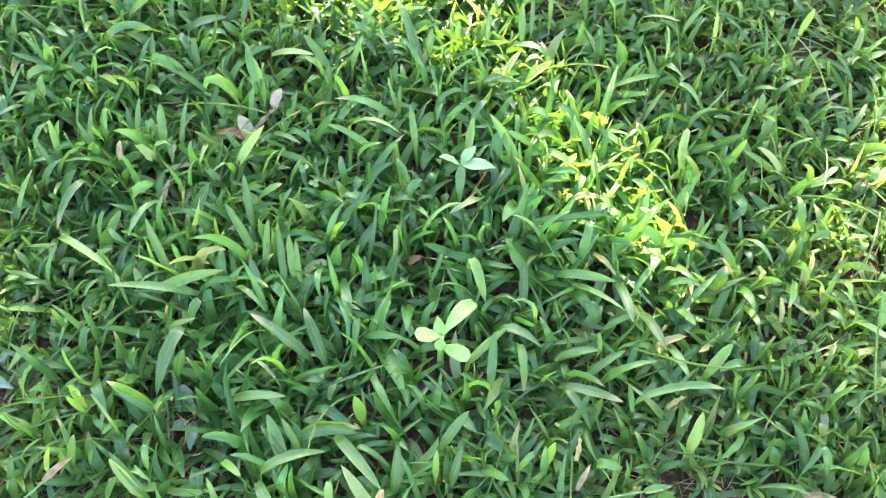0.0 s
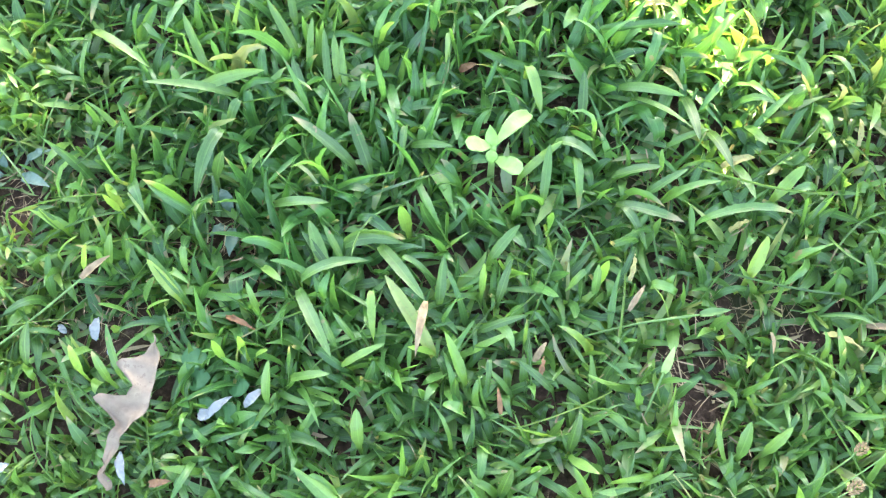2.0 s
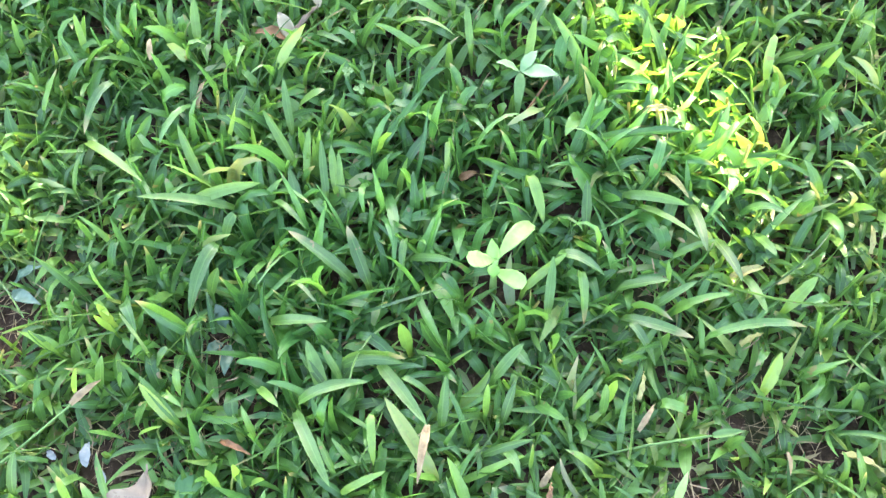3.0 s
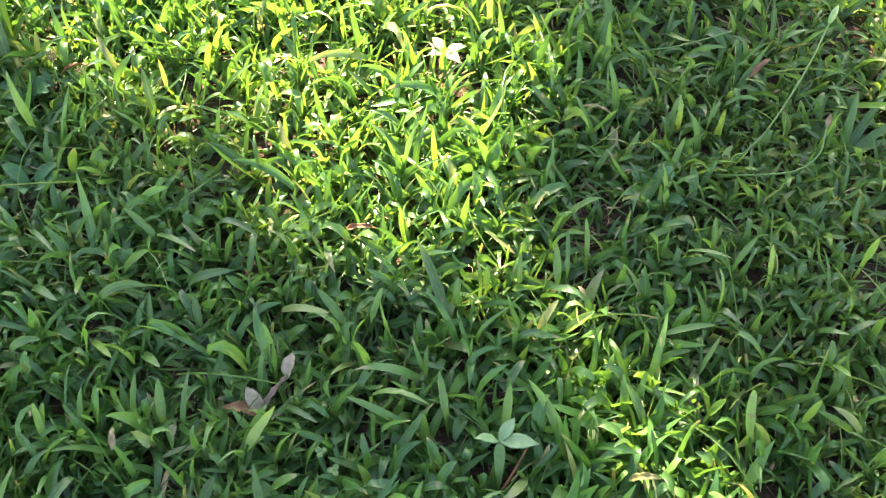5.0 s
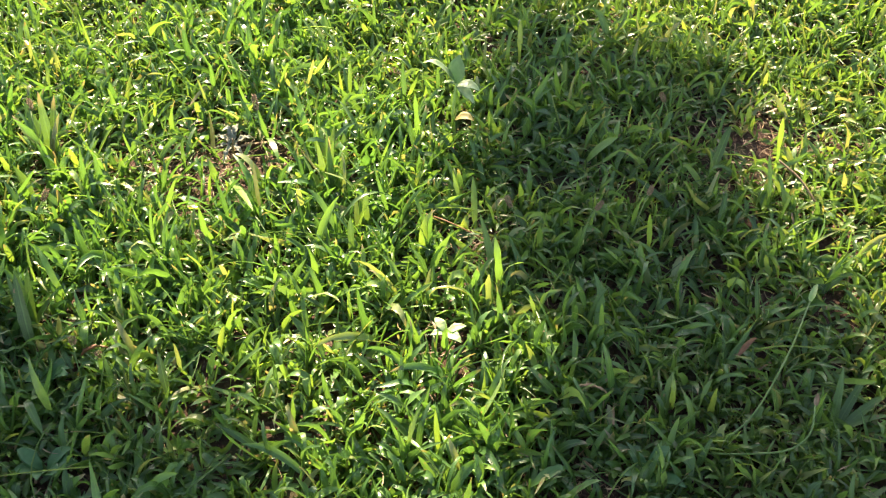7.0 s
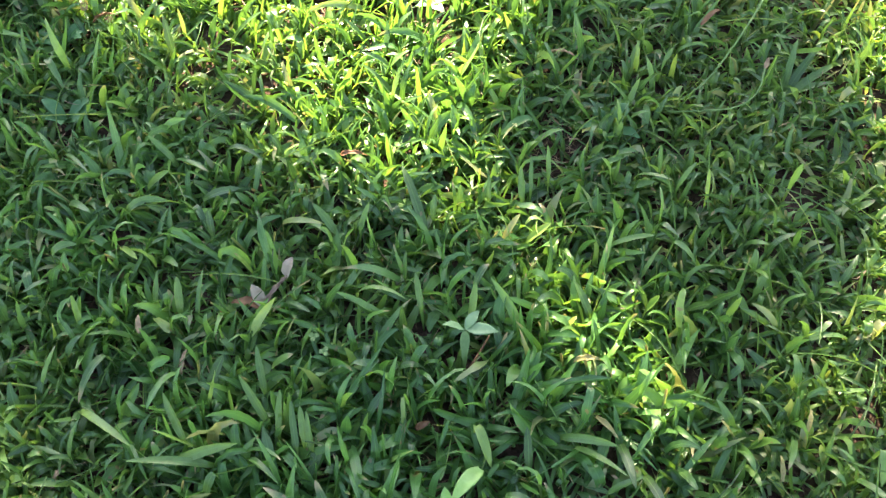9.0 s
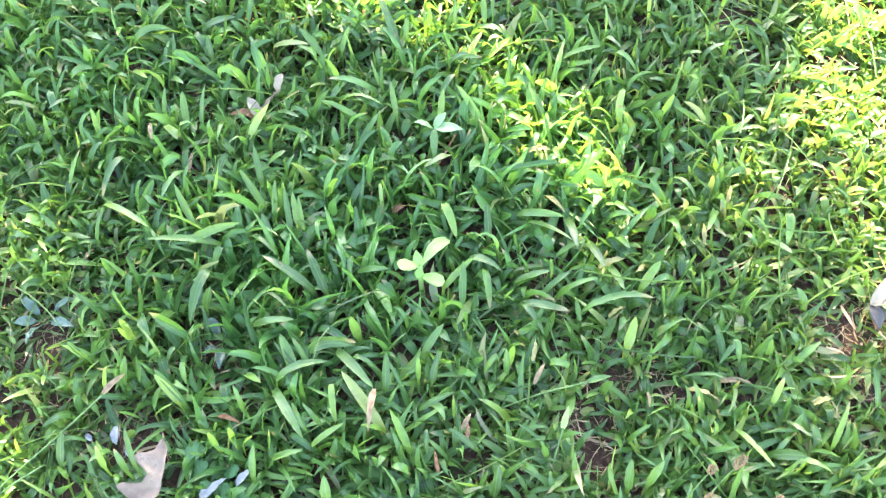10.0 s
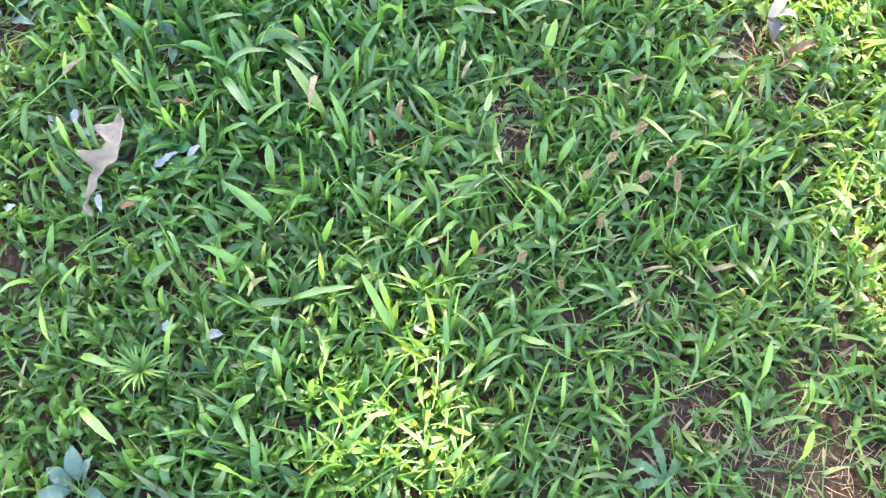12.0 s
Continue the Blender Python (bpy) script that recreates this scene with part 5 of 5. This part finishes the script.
for x, y in ((0.009, 0.725), (0.022, 0.708)):
    r = thing("small_clover", x, y, "tiny clover with three pale green leaflets", "weed", "small clovers")
    part("stalk", tube("stalk", [(0, 0, 0), (0.001, 0, 0.025), (0, 0, 0.052)], [0.0008, 0.0007], 5, 8), STALK, r)
    for k in range(3):
        a = k * 2.09 + x * 50
        leaf_to("leaflet", (0, 0, 0.052), (0.006 * math.cos(a), 0.006 * math.sin(a), 0.053), 0.0055, STALK, r, 0.1, [0.2, 0.6, 0.9, 1, 1, 0.9, 0.7, 0.2], 0.15, seed=k)
r = thing("dried_weed", -0.220, 1.630, "whitish grey dried weed with shrivelled leaves", "weed")
part("stem", tube("stem", [(0, 0, 0), (0.004, 0, 0.02), (0.006, 0.004, 0.045)], [0.002, 0.0016, 0.001], 6, 8), STRAW, r)
for k, (az, L, W, up) in enumerate(((80, 0.034, 0.010, 0.016), (150, 0.034, 0.008, 0.004), (20, 0.036, 0.009, 0.002), (250, 0.034, 0.008, -0.012), (310, 0.032, 0.007, -0.010), (110, 0.026, 0.008, 0.020), (195, 0.030, 0.006, -0.006))):
    a = radians(az)
    leaf_to("leaf", (0.005, 0.003, 0.034), (0.005 + L * math.cos(a), 0.003 + L * math.sin(a), 0.034 + up), W, WHITISH, r, 0.2, OVAL, 0.5, 0.0016, seed=k)


# ---- seed heads and stalks ----
def seed_head(path, spike, girth, label, colour=SEED, thick=0.0007):
    """A bent stalk that ends in a knobbly spike of seeds."""
    x, y, z = path[0]
    r = thing("seed_head", x, y, label, "seed head", "seed heads", z)
    p = np.array(path) - np.array(path[0])
    part("stalk", tube("stalk", p, [thick, thick * 0.9, thick * 0.8]), STALK, r)
    d = p[-1] - p[-2]
    d = d / np.linalg.norm(d)
    a = np.cross(d, (0.3, 0.2, 0.9))
    a /= np.linalg.norm(a)
    b = np.cross(d, a)
    bm = bmesh.new()
    n = max(26, int(spike / 0.00032))
    for k in range(n):
        u = k / (n - 1)
        q = k * 2.399
        rad = girth / 2 * (0.35 + 0.65 * math.sin(math.pi * (0.12 + 0.80 * u))) * 0.75
        c = p[-1] + d * spike * u + (a * math.cos(q) + b * math.sin(q)) * rad
        m = Matrix.Translation(Vector(c)) @ Vector(d * 0.8 + (a * math.cos(q) + b * math.sin(q)) * 0.7).to_track_quat("Z", "Y").to_matrix().to_4x4() @ Matrix.Diagonal((0.0008, 0.0008, 0.0019, 1))
        bmesh.ops.create_icosphere(bm, subdivisions=1, radius=1.0, matrix=m)
    me = bpy.data.meshes.new("spike")
    bm.to_mesh(me)
    bm.free()
    part("spike", me, colour, r)


for hx, hy, hz, bx, by, L, G in ((0.449, 0.311, 0.100, 0.37, 0.245, 0.015, 0.010), (0.426, 0.308, 0.095, 0.385, 0.255, 0.009, 0.009), (0.418, 0.280, 0.098, 0.355, 0.225, 0.011, 0.010),
                                 (0.393, 0.260, 0.095, 0.345, 0.210, 0.010, 0.008), (0.450, 0.256, 0.100, 0.36, 0.205, 0.012, 0.009), (0.482, 0.278, 0.090, 0.455, 0.225, 0.012, 0.007),
                                 (0.489, 0.250, 0.090, 0.470, 0.205, 0.020, 0.008), (0.327, 0.180, 0.070, 0.27, 0.155, 0.011, 0.008), (0.410, 0.212, 0.080, 0.385, 0.165, 0.015, 0.007),
                                 (0.204, 1.440, 0.060, 0.215, 1.400, 0.018, 0.009), (0.319, 1.430, 0.060, 0.30, 1.38, 0.016, 0.008), (0.395, 1.460, 0.060, 0.34, 1.37, 0.016, 0.009),
                                 (0.45, 1.67, 0.07, 0.44, 1.60, 0.018, 0.010), (-0.215, 1.395, 0.055, -0.19, 1.36, 0.014, 0.014), (-0.450, 1.466, 0.070, -0.44, 1.41, 0.018, 0.010),
                                 (-0.336, 1.203, 0.060, -0.33, 1.17, 0.010, 0.011), (-0.526, 1.669, 0.085, -0.50, 1.60, 0.022, 0.011), (-0.173, 1.654, 0.085, -0.165, 1.60, 0.026, 0.010), (-0.30, 1.19, 0.05, -0.28, 1.15, 0.010, 0.010)):
    bx, by = hx + (bx - hx) * 0.7 + 0.016 * math.sin(hx * 310), hy + (by - hy) * 0.7 + 0.012 * math.sin(hy * 270)
    z0 = float(rise(bx, by))
    seed_head([(bx, by, z0), (bx + (hx - bx) * 0.3, by + (hy - by) * 0.3, hz * 0.62), (bx + (hx - bx) * 0.7, by + (hy - by) * 0.7, hz * 0.93), (hx, hy, hz)], L, G, "brown knobbly seed head on a thin green stalk")


def stalk(points, radii, label, tip=None, material=STALK):
    x, y, z = points[0]
    r = thing("grass_stalk", x, y, label, "grass stalk", "grass stalks", z)
    p = np.array(points) - np.array(points[0])
    for q in along_curve(points, 16)[4:]:
        clear(q[0], q[1], q[2] - 0.003, 0.004)
    part("stem", tube("stem", p, radii, 6, 24), material, r)
    if tip:
        d = p[-1] - p[-2]
        d /= np.linalg.norm(d)
        leaf_to("tip", p[-1], p[-1] + d * tip[0], tip[1], tip[2], r, 0.05, LANCE, 0.8)


stalk([(0.283, 0.322, 0.012), (0.290, 0.345, 0.035), (0.297, 0.366, 0.053)], [0.0011, 0.0012, 0.0012], "pale green grass stalk with a pointed tan tip", (0.024, 0.007, SEEDLING_STEM))
stalk([(0.215, 0.393, 0.015), (0.276, 0.407, 0.040), (0.326, 0.416, 0.050)], [0.0009, 0.0010, 0.0010], "thin green runner ending in a bud", (0.024, 0.007, STALK))
stalk([(0.393, 1.058, 0.012), (0.428, 1.074, 0.024), (0.466, 1.104, 0.036), (0.520, 1.180, 0.050), (0.562, 1.254, 0.054)], [0.0012, 0.0012, 0.0011], "long pale grass stalk leaning over the lawn", (0.034, 0.008, SEEDLING_STEM))
stalk([(0.404, 1.057, 0.020), (0.440, 1.046, 0.033), (0.484, 1.045, 0.040), (0.510, 1.059, 0.050), (0.522, 1.089, 0.060)], [0.0011, 0.0011, 0.0010], "curved pale grass stalk bent back on itself", (0.016, 0.006, STRAW))
stalk([(0.340, 1.236, 0.030), (0.390, 1.226, 0.050), (0.456, 1.258, 0.042)], [0.0008, 0.0008, 0.0007], "thin arched green grass stem")
stalk([(0.640, 1.470, 0.020), (0.62, 1.505, 0.042), (0.596, 1.540, 0.052)], [0.0016, 0.0016, 0.0014], "bleached straw stem leaning in the grass", None, STRAW)
stalk([(0.065, 1.470, 0.035), (0.118, 1.428, 0.046), (0.168, 1.400, 0.036)], [0.0010, 0.0010, 0.0008], "thin brown twig lying across the blades", None, BROWN)
stalk([(0.385, 0.122, 0.02), (0.42, 0.137, 0.042), (0.432, 0.140, 0.050)], [0.0012, 0.0013, 0.0012], "green grass stalk with a yellow-tan tip", (0.020, 0.006, YELLOWED))
stalk([(0.455, 0.186, 0.020), (0.472, 0.190, 0.028), (0.492, 0.193, 0.026)], [0.0022, 0.0022, 0.0014], "short straw piece on bare soil", None, STRAW)
stalk([(0.422, 0.214, 0.022), (0.435, 0.221, 0.03), (0.448, 0.226, 0.026)], [0.0014, 0.0014, 0.001], "short straw piece on bare soil", None, STRAW)
stalk([(0.30, 0.16, 0.02), (0.36, 0.20, 0.045), (0.45, 0.275, 0.055)], [0.0008, 0.0008, 0.0007], "thin arched green grass stem")
stalk([(0.25, 0.20, 0.02), (0.30, 0.19, 0.045), (0.40, 0.155, 0.03)], [0.0008, 0.0008, 0.0007], "thin arched green grass stem")
stalk([(0.165, 0.70, 0.02), (0.178, 0.715, 0.035), (0.19, 0.735, 0.04)], [0.0012, 0.0012, 0.0010], "dark brown twig upright in the grass", None, BROWN)


stalk([(-0.300, 0.290, 0.015), (-0.274, 0.318, 0.030), (-0.212, 0.369, 0.050), (-0.173, 0.405, 0.060)], [0.0010, 0.0010, 0.0009], "long thin grass stalk with a tan tip", (0.030, 0.007, STRAW))
stalk([(-0.296, 0.294, 0.015), (-0.263, 0.313, 0.040), (-0.225, 0.334, 0.050)], [0.0009, 0.0009, 0.0008], "thin green grass stalk")
stalk([(-0.290, 0.262, 0.005), (-0.297, 0.31, 0.050), (-0.296, 0.405, 0.090), (-0.296, 0.441, 0.100)], [0.0016, 0.0015, 0.0012], "dark upright weed stem at the sunny edge", None, TOOTHED)


# ---- single tufts that stand out of the lawn ----
def tuft(x, y, rows, label):
    """rows: azimuth, elevation, droop in degrees, length and width in metres."""
    r = thing("grass_tuft", x, y, label, "grass", "grass tufts")
    size = 0.80 if y < 1 else 1.0
    for k, (az, el, dr, L, W) in enumerate(rows):
        L, W = L * size, W * (0.5 + 0.5 * size)
        v = blades(np.array([[0.004 * math.cos(k), 0.004 * math.sin(k), 0.0]]), np.array([radians(az)]), np.array([radians(el)]), np.array([radians(dr)]), np.array([L]), np.array([W]),
                   np.array([0.15 * math.sin(k * 2.1)]), np.array([0.3 * math.cos(k * 1.7)]), floor=False)
        part("blade", ribbon_mesh("blade", v, [BLADE], KEEP), BLADE, r)


tuft(-0.055, 1.515, [(95, 78, 10, 0.125, 0.011), (85, 82, 12, 0.115, 0.010), (110, 72, 15, 0.105, 0.012), (70, 75, 14, 0.11, 0.011), (130, 62, 25, 0.09, 0.010), (20, 60, 55, 0.10, 0.009),
                     (10, 52, 65, 0.11, 0.008), (60, 70, 20, 0.09, 0.010), (150, 55, 30, 0.08, 0.010), (270, 50, 60, 0.07, 0.010)], "tall upright green grass tuft in the sun")
tuft(-0.42, 1.262, [(100, 80, 10, 0.11, 0.015), (80, 75, 14, 0.10, 0.014), (120, 66, 20, 0.09, 0.012), (40, 60, 30, 0.08, 0.011), (160, 52, 40, 0.075, 0.011)], "broad upright grass blades at the shade's edge")
tuft(-0.497, 1.62, [(100, 76, 14, 0.12, 0.015), (75, 70, 14, 0.11, 0.014), (125, 62, 22, 0.11, 0.015), (140, 55, 30, 0.10, 0.013), (50, 70, 16, 0.09, 0.012), (300, 50, 50, 0.08, 0.012)], "broad upright lime grass tuft in full sun")
tuft(-0.165, 1.480, [(125, 50, 30, 0.085, 0.019), (100, 66, 20, 0.07, 0.013), (40, 50, 40, 0.06, 0.011)], "tuft with one broad lime blade")
tuft(0.178, 1.338, [(110, 55, 10, 0.10, 0.012), (90, 60, 24, 0.07, 0.010), (60, 50, 40, 0.065, 0.010), (150, 46, 40, 0.06, 0.009)], "grass tuft with a long lime blade")
tuft(-0.004, 1.447, [(85, 72, 18, 0.075, 0.011), (100, 66, 20, 0.06, 0.010), (30, 55, 40, 0.06, 0.010), (160, 50, 40, 0.06, 0.010)], "short upright grass tuft in the sun")
tuft(0.018, 0.425, [(10, 52, 75, 0.078, 0.011), (60, 55, 60, 0.07, 0.010), (120, 45, 50, 0.075, 0.011), (200, 40, 60, 0.065, 0.010), (-30, 45, 60, 0.075, 0.011), (-70, 40, 55, 0.06, 0.009), (160, 55, 50, 0.07, 0.010)], "arching light green grass tuft in shade")
tuft(0.100, 0.395, [(140, 42, 40, 0.085, 0.011), (60, 55, 50, 0.075, 0.011), (20, 42, 60, 0.08, 0.010), (-20, 45, 55, 0.06, 0.009), (200, 35, 50, 0.07, 0.010), (95, 66, 30, 0.065, 0.010), (-70, 35, 40, 0.06, 0.010)], "wide spreading green grass tuft in shade")
tuft(-0.093, 0.560, [(268, 32, 50, 0.088, 0.012), (150, 38, 60, 0.08, 0.011), (20, 40, 55, 0.09, 0.012), (80, 60, 40, 0.075, 0.011), (190, 35, 50, 0.075, 0.010)], "long bladed green tuft with a drooping blade")
tuft(-0.012, 0.625, [(95, 76, 10, 0.085, 0.010), (80, 74, 12, 0.09, 0.010), (105, 70, 14, 0.08, 0.009), (88, 80, 8, 0.07, 0.009), (70, 65, 25, 0.07, 0.010)], "upright close-set green grass blades")
tuft(0.132, 0.325, [(90, 72, 10, 0.075, 0.010), (275, 40, 40, 0.05, 0.009), (40, 45, 50, 0.06, 0.010), (150, 45, 50, 0.06, 0.010)], "grass tuft with an upright yellow-green blade")
tuft(0.250, 0.345, [(20, 35, 50, 0.075, 0.011), (60, 50, 50, 0.07, 0.010), (-10, 40, 60, 0.07, 0.009), (150, 45, 60, 0.06, 0.009), (100, 60, 40, 0.065, 0.009), (200, 40, 50, 0.06, 0.010)], "bright green grass tuft beside bare soil")
tuft(0.205, 0.425, [(75, 62, 50, 0.085, 0.009), (50, 55, 60, 0.08, 0.009), (100, 62, 55, 0.08, 0.009), (30, 50, 65, 0.075, 0.009), (-20, 42, 60, 0.08, 0.010), (140, 50, 55, 0.075, 0.010), (-60, 38, 50, 0.07, 0.010)], "dark green arching grass tuft in shade")
tuft(0.10, 0.150, [(10, 22, 30, 0.085, 0.012), (170, 30, 40, 0.06, 0.010), (95, 66, 20, 0.06, 0.010), (60, 50, 40, 0.06, 0.010)], "grass tuft with one long pale flat blade")
tuft(0.195, 0.115, [(95, 74, 14, 0.07, 0.010), (75, 66, 20, 0.065, 0.010), (120, 60, 30, 0.055, 0.009), (20, 40, 40, 0.06, 0.010), (200, 40, 50, 0.06, 0.010), (290, 40, 60, 0.05, 0.010)], "sunlit yellow-green grass tuft")
tuft(0.262, 0.175, [(65, 50, -20, 0.065, 0.010), (120, 50, 40, 0.06, 0.010), (-20, 40, 50, 0.06, 0.009), (200, 35, 50, 0.06, 0.009)], "grass tuft with a curved lime blade")
tuft(-0.085, 0.345, [(100, 70, 20, 0.055, 0.008), (75, 66, 20, 0.05, 0.008), (130, 60, 25, 0.05, 0.008), (50, 50, 30, 0.05, 0.008)], "short upright lime grass shoots")
tuft(-0.175, 0.335, [(115, 62, 14, 0.065, 0.008), (105, 66, 14, 0.06, 0.008), (125, 58, 16, 0.055, 0.008), (140, 55, 20, 0.05, 0.008)], "upright lime grass shoots beside a dead leaf")
tuft(0.155, 0.700, [(88, 75, 20, 0.06, 0.012), (10, 35, 60, 0.07, 0.010), (-40, 40, 60, 0.07, 0.010), (170, 40, 55, 0.07, 0.010), (200, 38, 55, 0.075, 0.011)], "dark green grass tuft in deep shade")
tuft(0.560, 1.10, [(30, 40, 50, 0.085, 0.011), (50, 46, 50, 0.09, 0.010), (70, 55, 40, 0.08, 0.010), (10, 36, 50, 0.075, 0.010), (140, 40, 50, 0.07, 0.010)], "long leaning grass tuft at the sun's edge")
tuft(0.095, 0.745, [(92, 80, 8, 0.075, 0.010), (60, 50, 40, 0.07, 0.010), (150, 40, 50, 0.08, 0.011), (190, 35, 55, 0.07, 0.010)], "grass tuft with one upright pointed blade")


# ---- the lawn itself ----
sx, sy = sow(-1.0, 1.15, -0.30, 2.4, 5700)
sparse = rng.random(len(sx)) < 1 - 0.34 / (1 + np.exp(-(sy - 1.15) * 8))
sx, sy = sx[sparse], sy[sparse]
close = (sx > -0.38 - 0.20 * sy - rng.exponential(0.10, len(sx))) & (sx < 0.82 + 0.08 * sy + rng.exponential(0.10, len(sx)))
sx, sy = sx[close], sy[close]
lawn_v, lawn_s, lawn_d = shoots(sx, sy)
# the trodden bare spot: most shoots are worn away
worn = np.exp(-(np.hypot((lawn_v[:, 0, 0, 0] - 0.60) / 0.085, (lawn_v[:, 0, 0, 1] - 0.00) / 0.055)) ** 4)
free = ~covered(lawn_v) & (np.random.default_rng(3).random(len(lawn_v)) > 0.8 * worn)
lawn_v, lawn_s, lawn_d = lawn_v[free], lawn_s[free], lawn_d[free]
lawn = new("lawn_grass", ribbon_mesh("lawn_grass", lawn_v, [GRASS], KEEP, lawn_s, lawn_d))
tagged(lawn, "thick green broad-bladed lawn grass with a few dry tips", "grass", kind="stuff")

# a low layer of short young blades between the shoots
ux, uy = sow(-1.0, 1.15, -0.30, 2.4, 5200)
near = (ux > -0.36 - 0.20 * uy) & (ux < 0.80 + 0.08 * uy)
ux, uy = ux[near], uy[near]
K4 = np.array([0.0, 0.35, 0.72, 1.0])
m4 = len(ux)
short = blades(np.stack([ux, uy, rise(ux, uy) + rng.uniform(0, 0.008, m4)], -1), rng.uniform(0, 6.28, m4), rng.uniform(0.15, 1.1, m4), rng.uniform(0.2, 1.8, m4),
               rng.gamma(6, 0.025 / 6, m4), np.clip(rng.normal(0.0062, 0.0018, m4), 0.002, 0.0105), rng.normal(0, 0.5, m4), rng.normal(0, 0.6, m4), keep=K4, girth=np.array([0.7, 1.0, 0.7, 0.04]), sway=rng.normal(0, 0.5, m4))
under = new("short_grass", ribbon_mesh("short_grass", short, [GRASS], K4, np.clip((lushness(ux, uy) - 0.64) / 0.42, 0, 1), dry_sun_tone(ux, uy)))
tagged(under, "short young grass between the longer blades", "grass", kind="stuff")

# wider lawn round about, thinner and coarser
ox, oy = sow(-4.0, 4.2, -3.0, 6.0, 150)
away = (ox < -0.42 - 0.20 * oy) | (ox > 0.86 + 0.08 * oy) | (oy < -0.30) | (oy > 2.4)
ox, oy = ox[away], oy[away]
K3 = np.array([0.0, 0.4, 1.0])
n3 = len(ox) * 4
rx, ry = np.repeat(ox, 4) + rng.normal(0, 0.02, n3), np.repeat(oy, 4) + rng.normal(0, 0.02, n3)
coarse = blades(np.stack([rx, ry, rise(rx, ry)], -1), rng.uniform(0, 6.28, n3), rng.uniform(0.4, 1.4, n3), rng.uniform(0.2, 1.2, n3),
                rng.uniform(0.06, 0.12, n3), rng.uniform(0.014, 0.026, n3), rng.normal(0, 0.3, n3), rng.normal(0, 0.3, n3), keep=K3, girth=np.array([0.7, 1.0, 0.05]))
outer = new("surrounding_grass", ribbon_mesh("surrounding_grass", coarse, [GRASS], K3))
tagged(outer, "green lawn grass round the close patch", "grass", kind="stuff")


# thin runners and bare stems threading the lawn
nr = 1700
qx, qy = rng.uniform(-0.75, 0.95, nr), rng.uniform(-0.2, 2.2, nr)
thin = blades(np.stack([qx, qy, rise(qx, qy) + rng.uniform(0.004, 0.036, nr)], -1), rng.uniform(0, 6.28, nr), rng.uniform(0.05, 0.75, nr), rng.uniform(0.2, 1.3, nr),
              rng.uniform(0.04, 0.12, nr), rng.uniform(0.0011, 0.0022, nr), rng.normal(0, 0.3, nr), np.zeros(nr), girth=np.array([1, 1, 1, 0.95, 0.9, 0.85, 0.6]), fold=0.9, sway=rng.normal(0, 0.7, nr))
runners = new("grass_runners", ribbon_mesh("grass_runners", thin, [GRASS], KEEP, np.zeros(nr)))
tagged(runners, "thin pale stems and runners threading the lawn", "grass", kind="stuff")


# ---- dry thatch lying on the soil, thickest in the bare spots ----
hx, hy = [], []
for bx, by, br in BARE:
    m = int(20000 * br * br * 3.14) + 20
    hx.append(rng.normal(bx, br * 0.8, m)), hy.append(rng.normal(by, br * 0.8, m))
hx.append(rng.uniform(-0.7, 0.95, 6000)), hy.append(rng.uniform(-0.2, 2.2, 6000))
hx, hy = np.concatenate(hx), np.concatenate(hy)
m = len(hx)
dry = blades(np.stack([hx, hy, rise(hx, hy) + rng.uniform(0.002, 0.010, m) + (rng.random(m) < 0.3) * rng.uniform(0, 0.026, m)], -1), rng.uniform(0, 6.28, m), rng.normal(0.08, 0.15, m), rng.normal(0.1, 0.25, m),
             rng.gamma(3, 0.0055, m), rng.choice([0.0005, 0.0008, 0.0012, 0.0032], m, p=[0.50, 0.30, 0.14, 0.06]), rng.normal(0, 0.4, m), rng.normal(0, 1.0, m), sway=rng.normal(0, 0.6, m), keep=K4, girth=np.array([0.8, 1.0, 0.9, 0.2]))
thatch = new("thatch", ribbon_mesh("thatch", dry, [STRAW], K4))
tagged(thatch, "dry straw and dead grass on the soil", "thatch", kind="stuff")
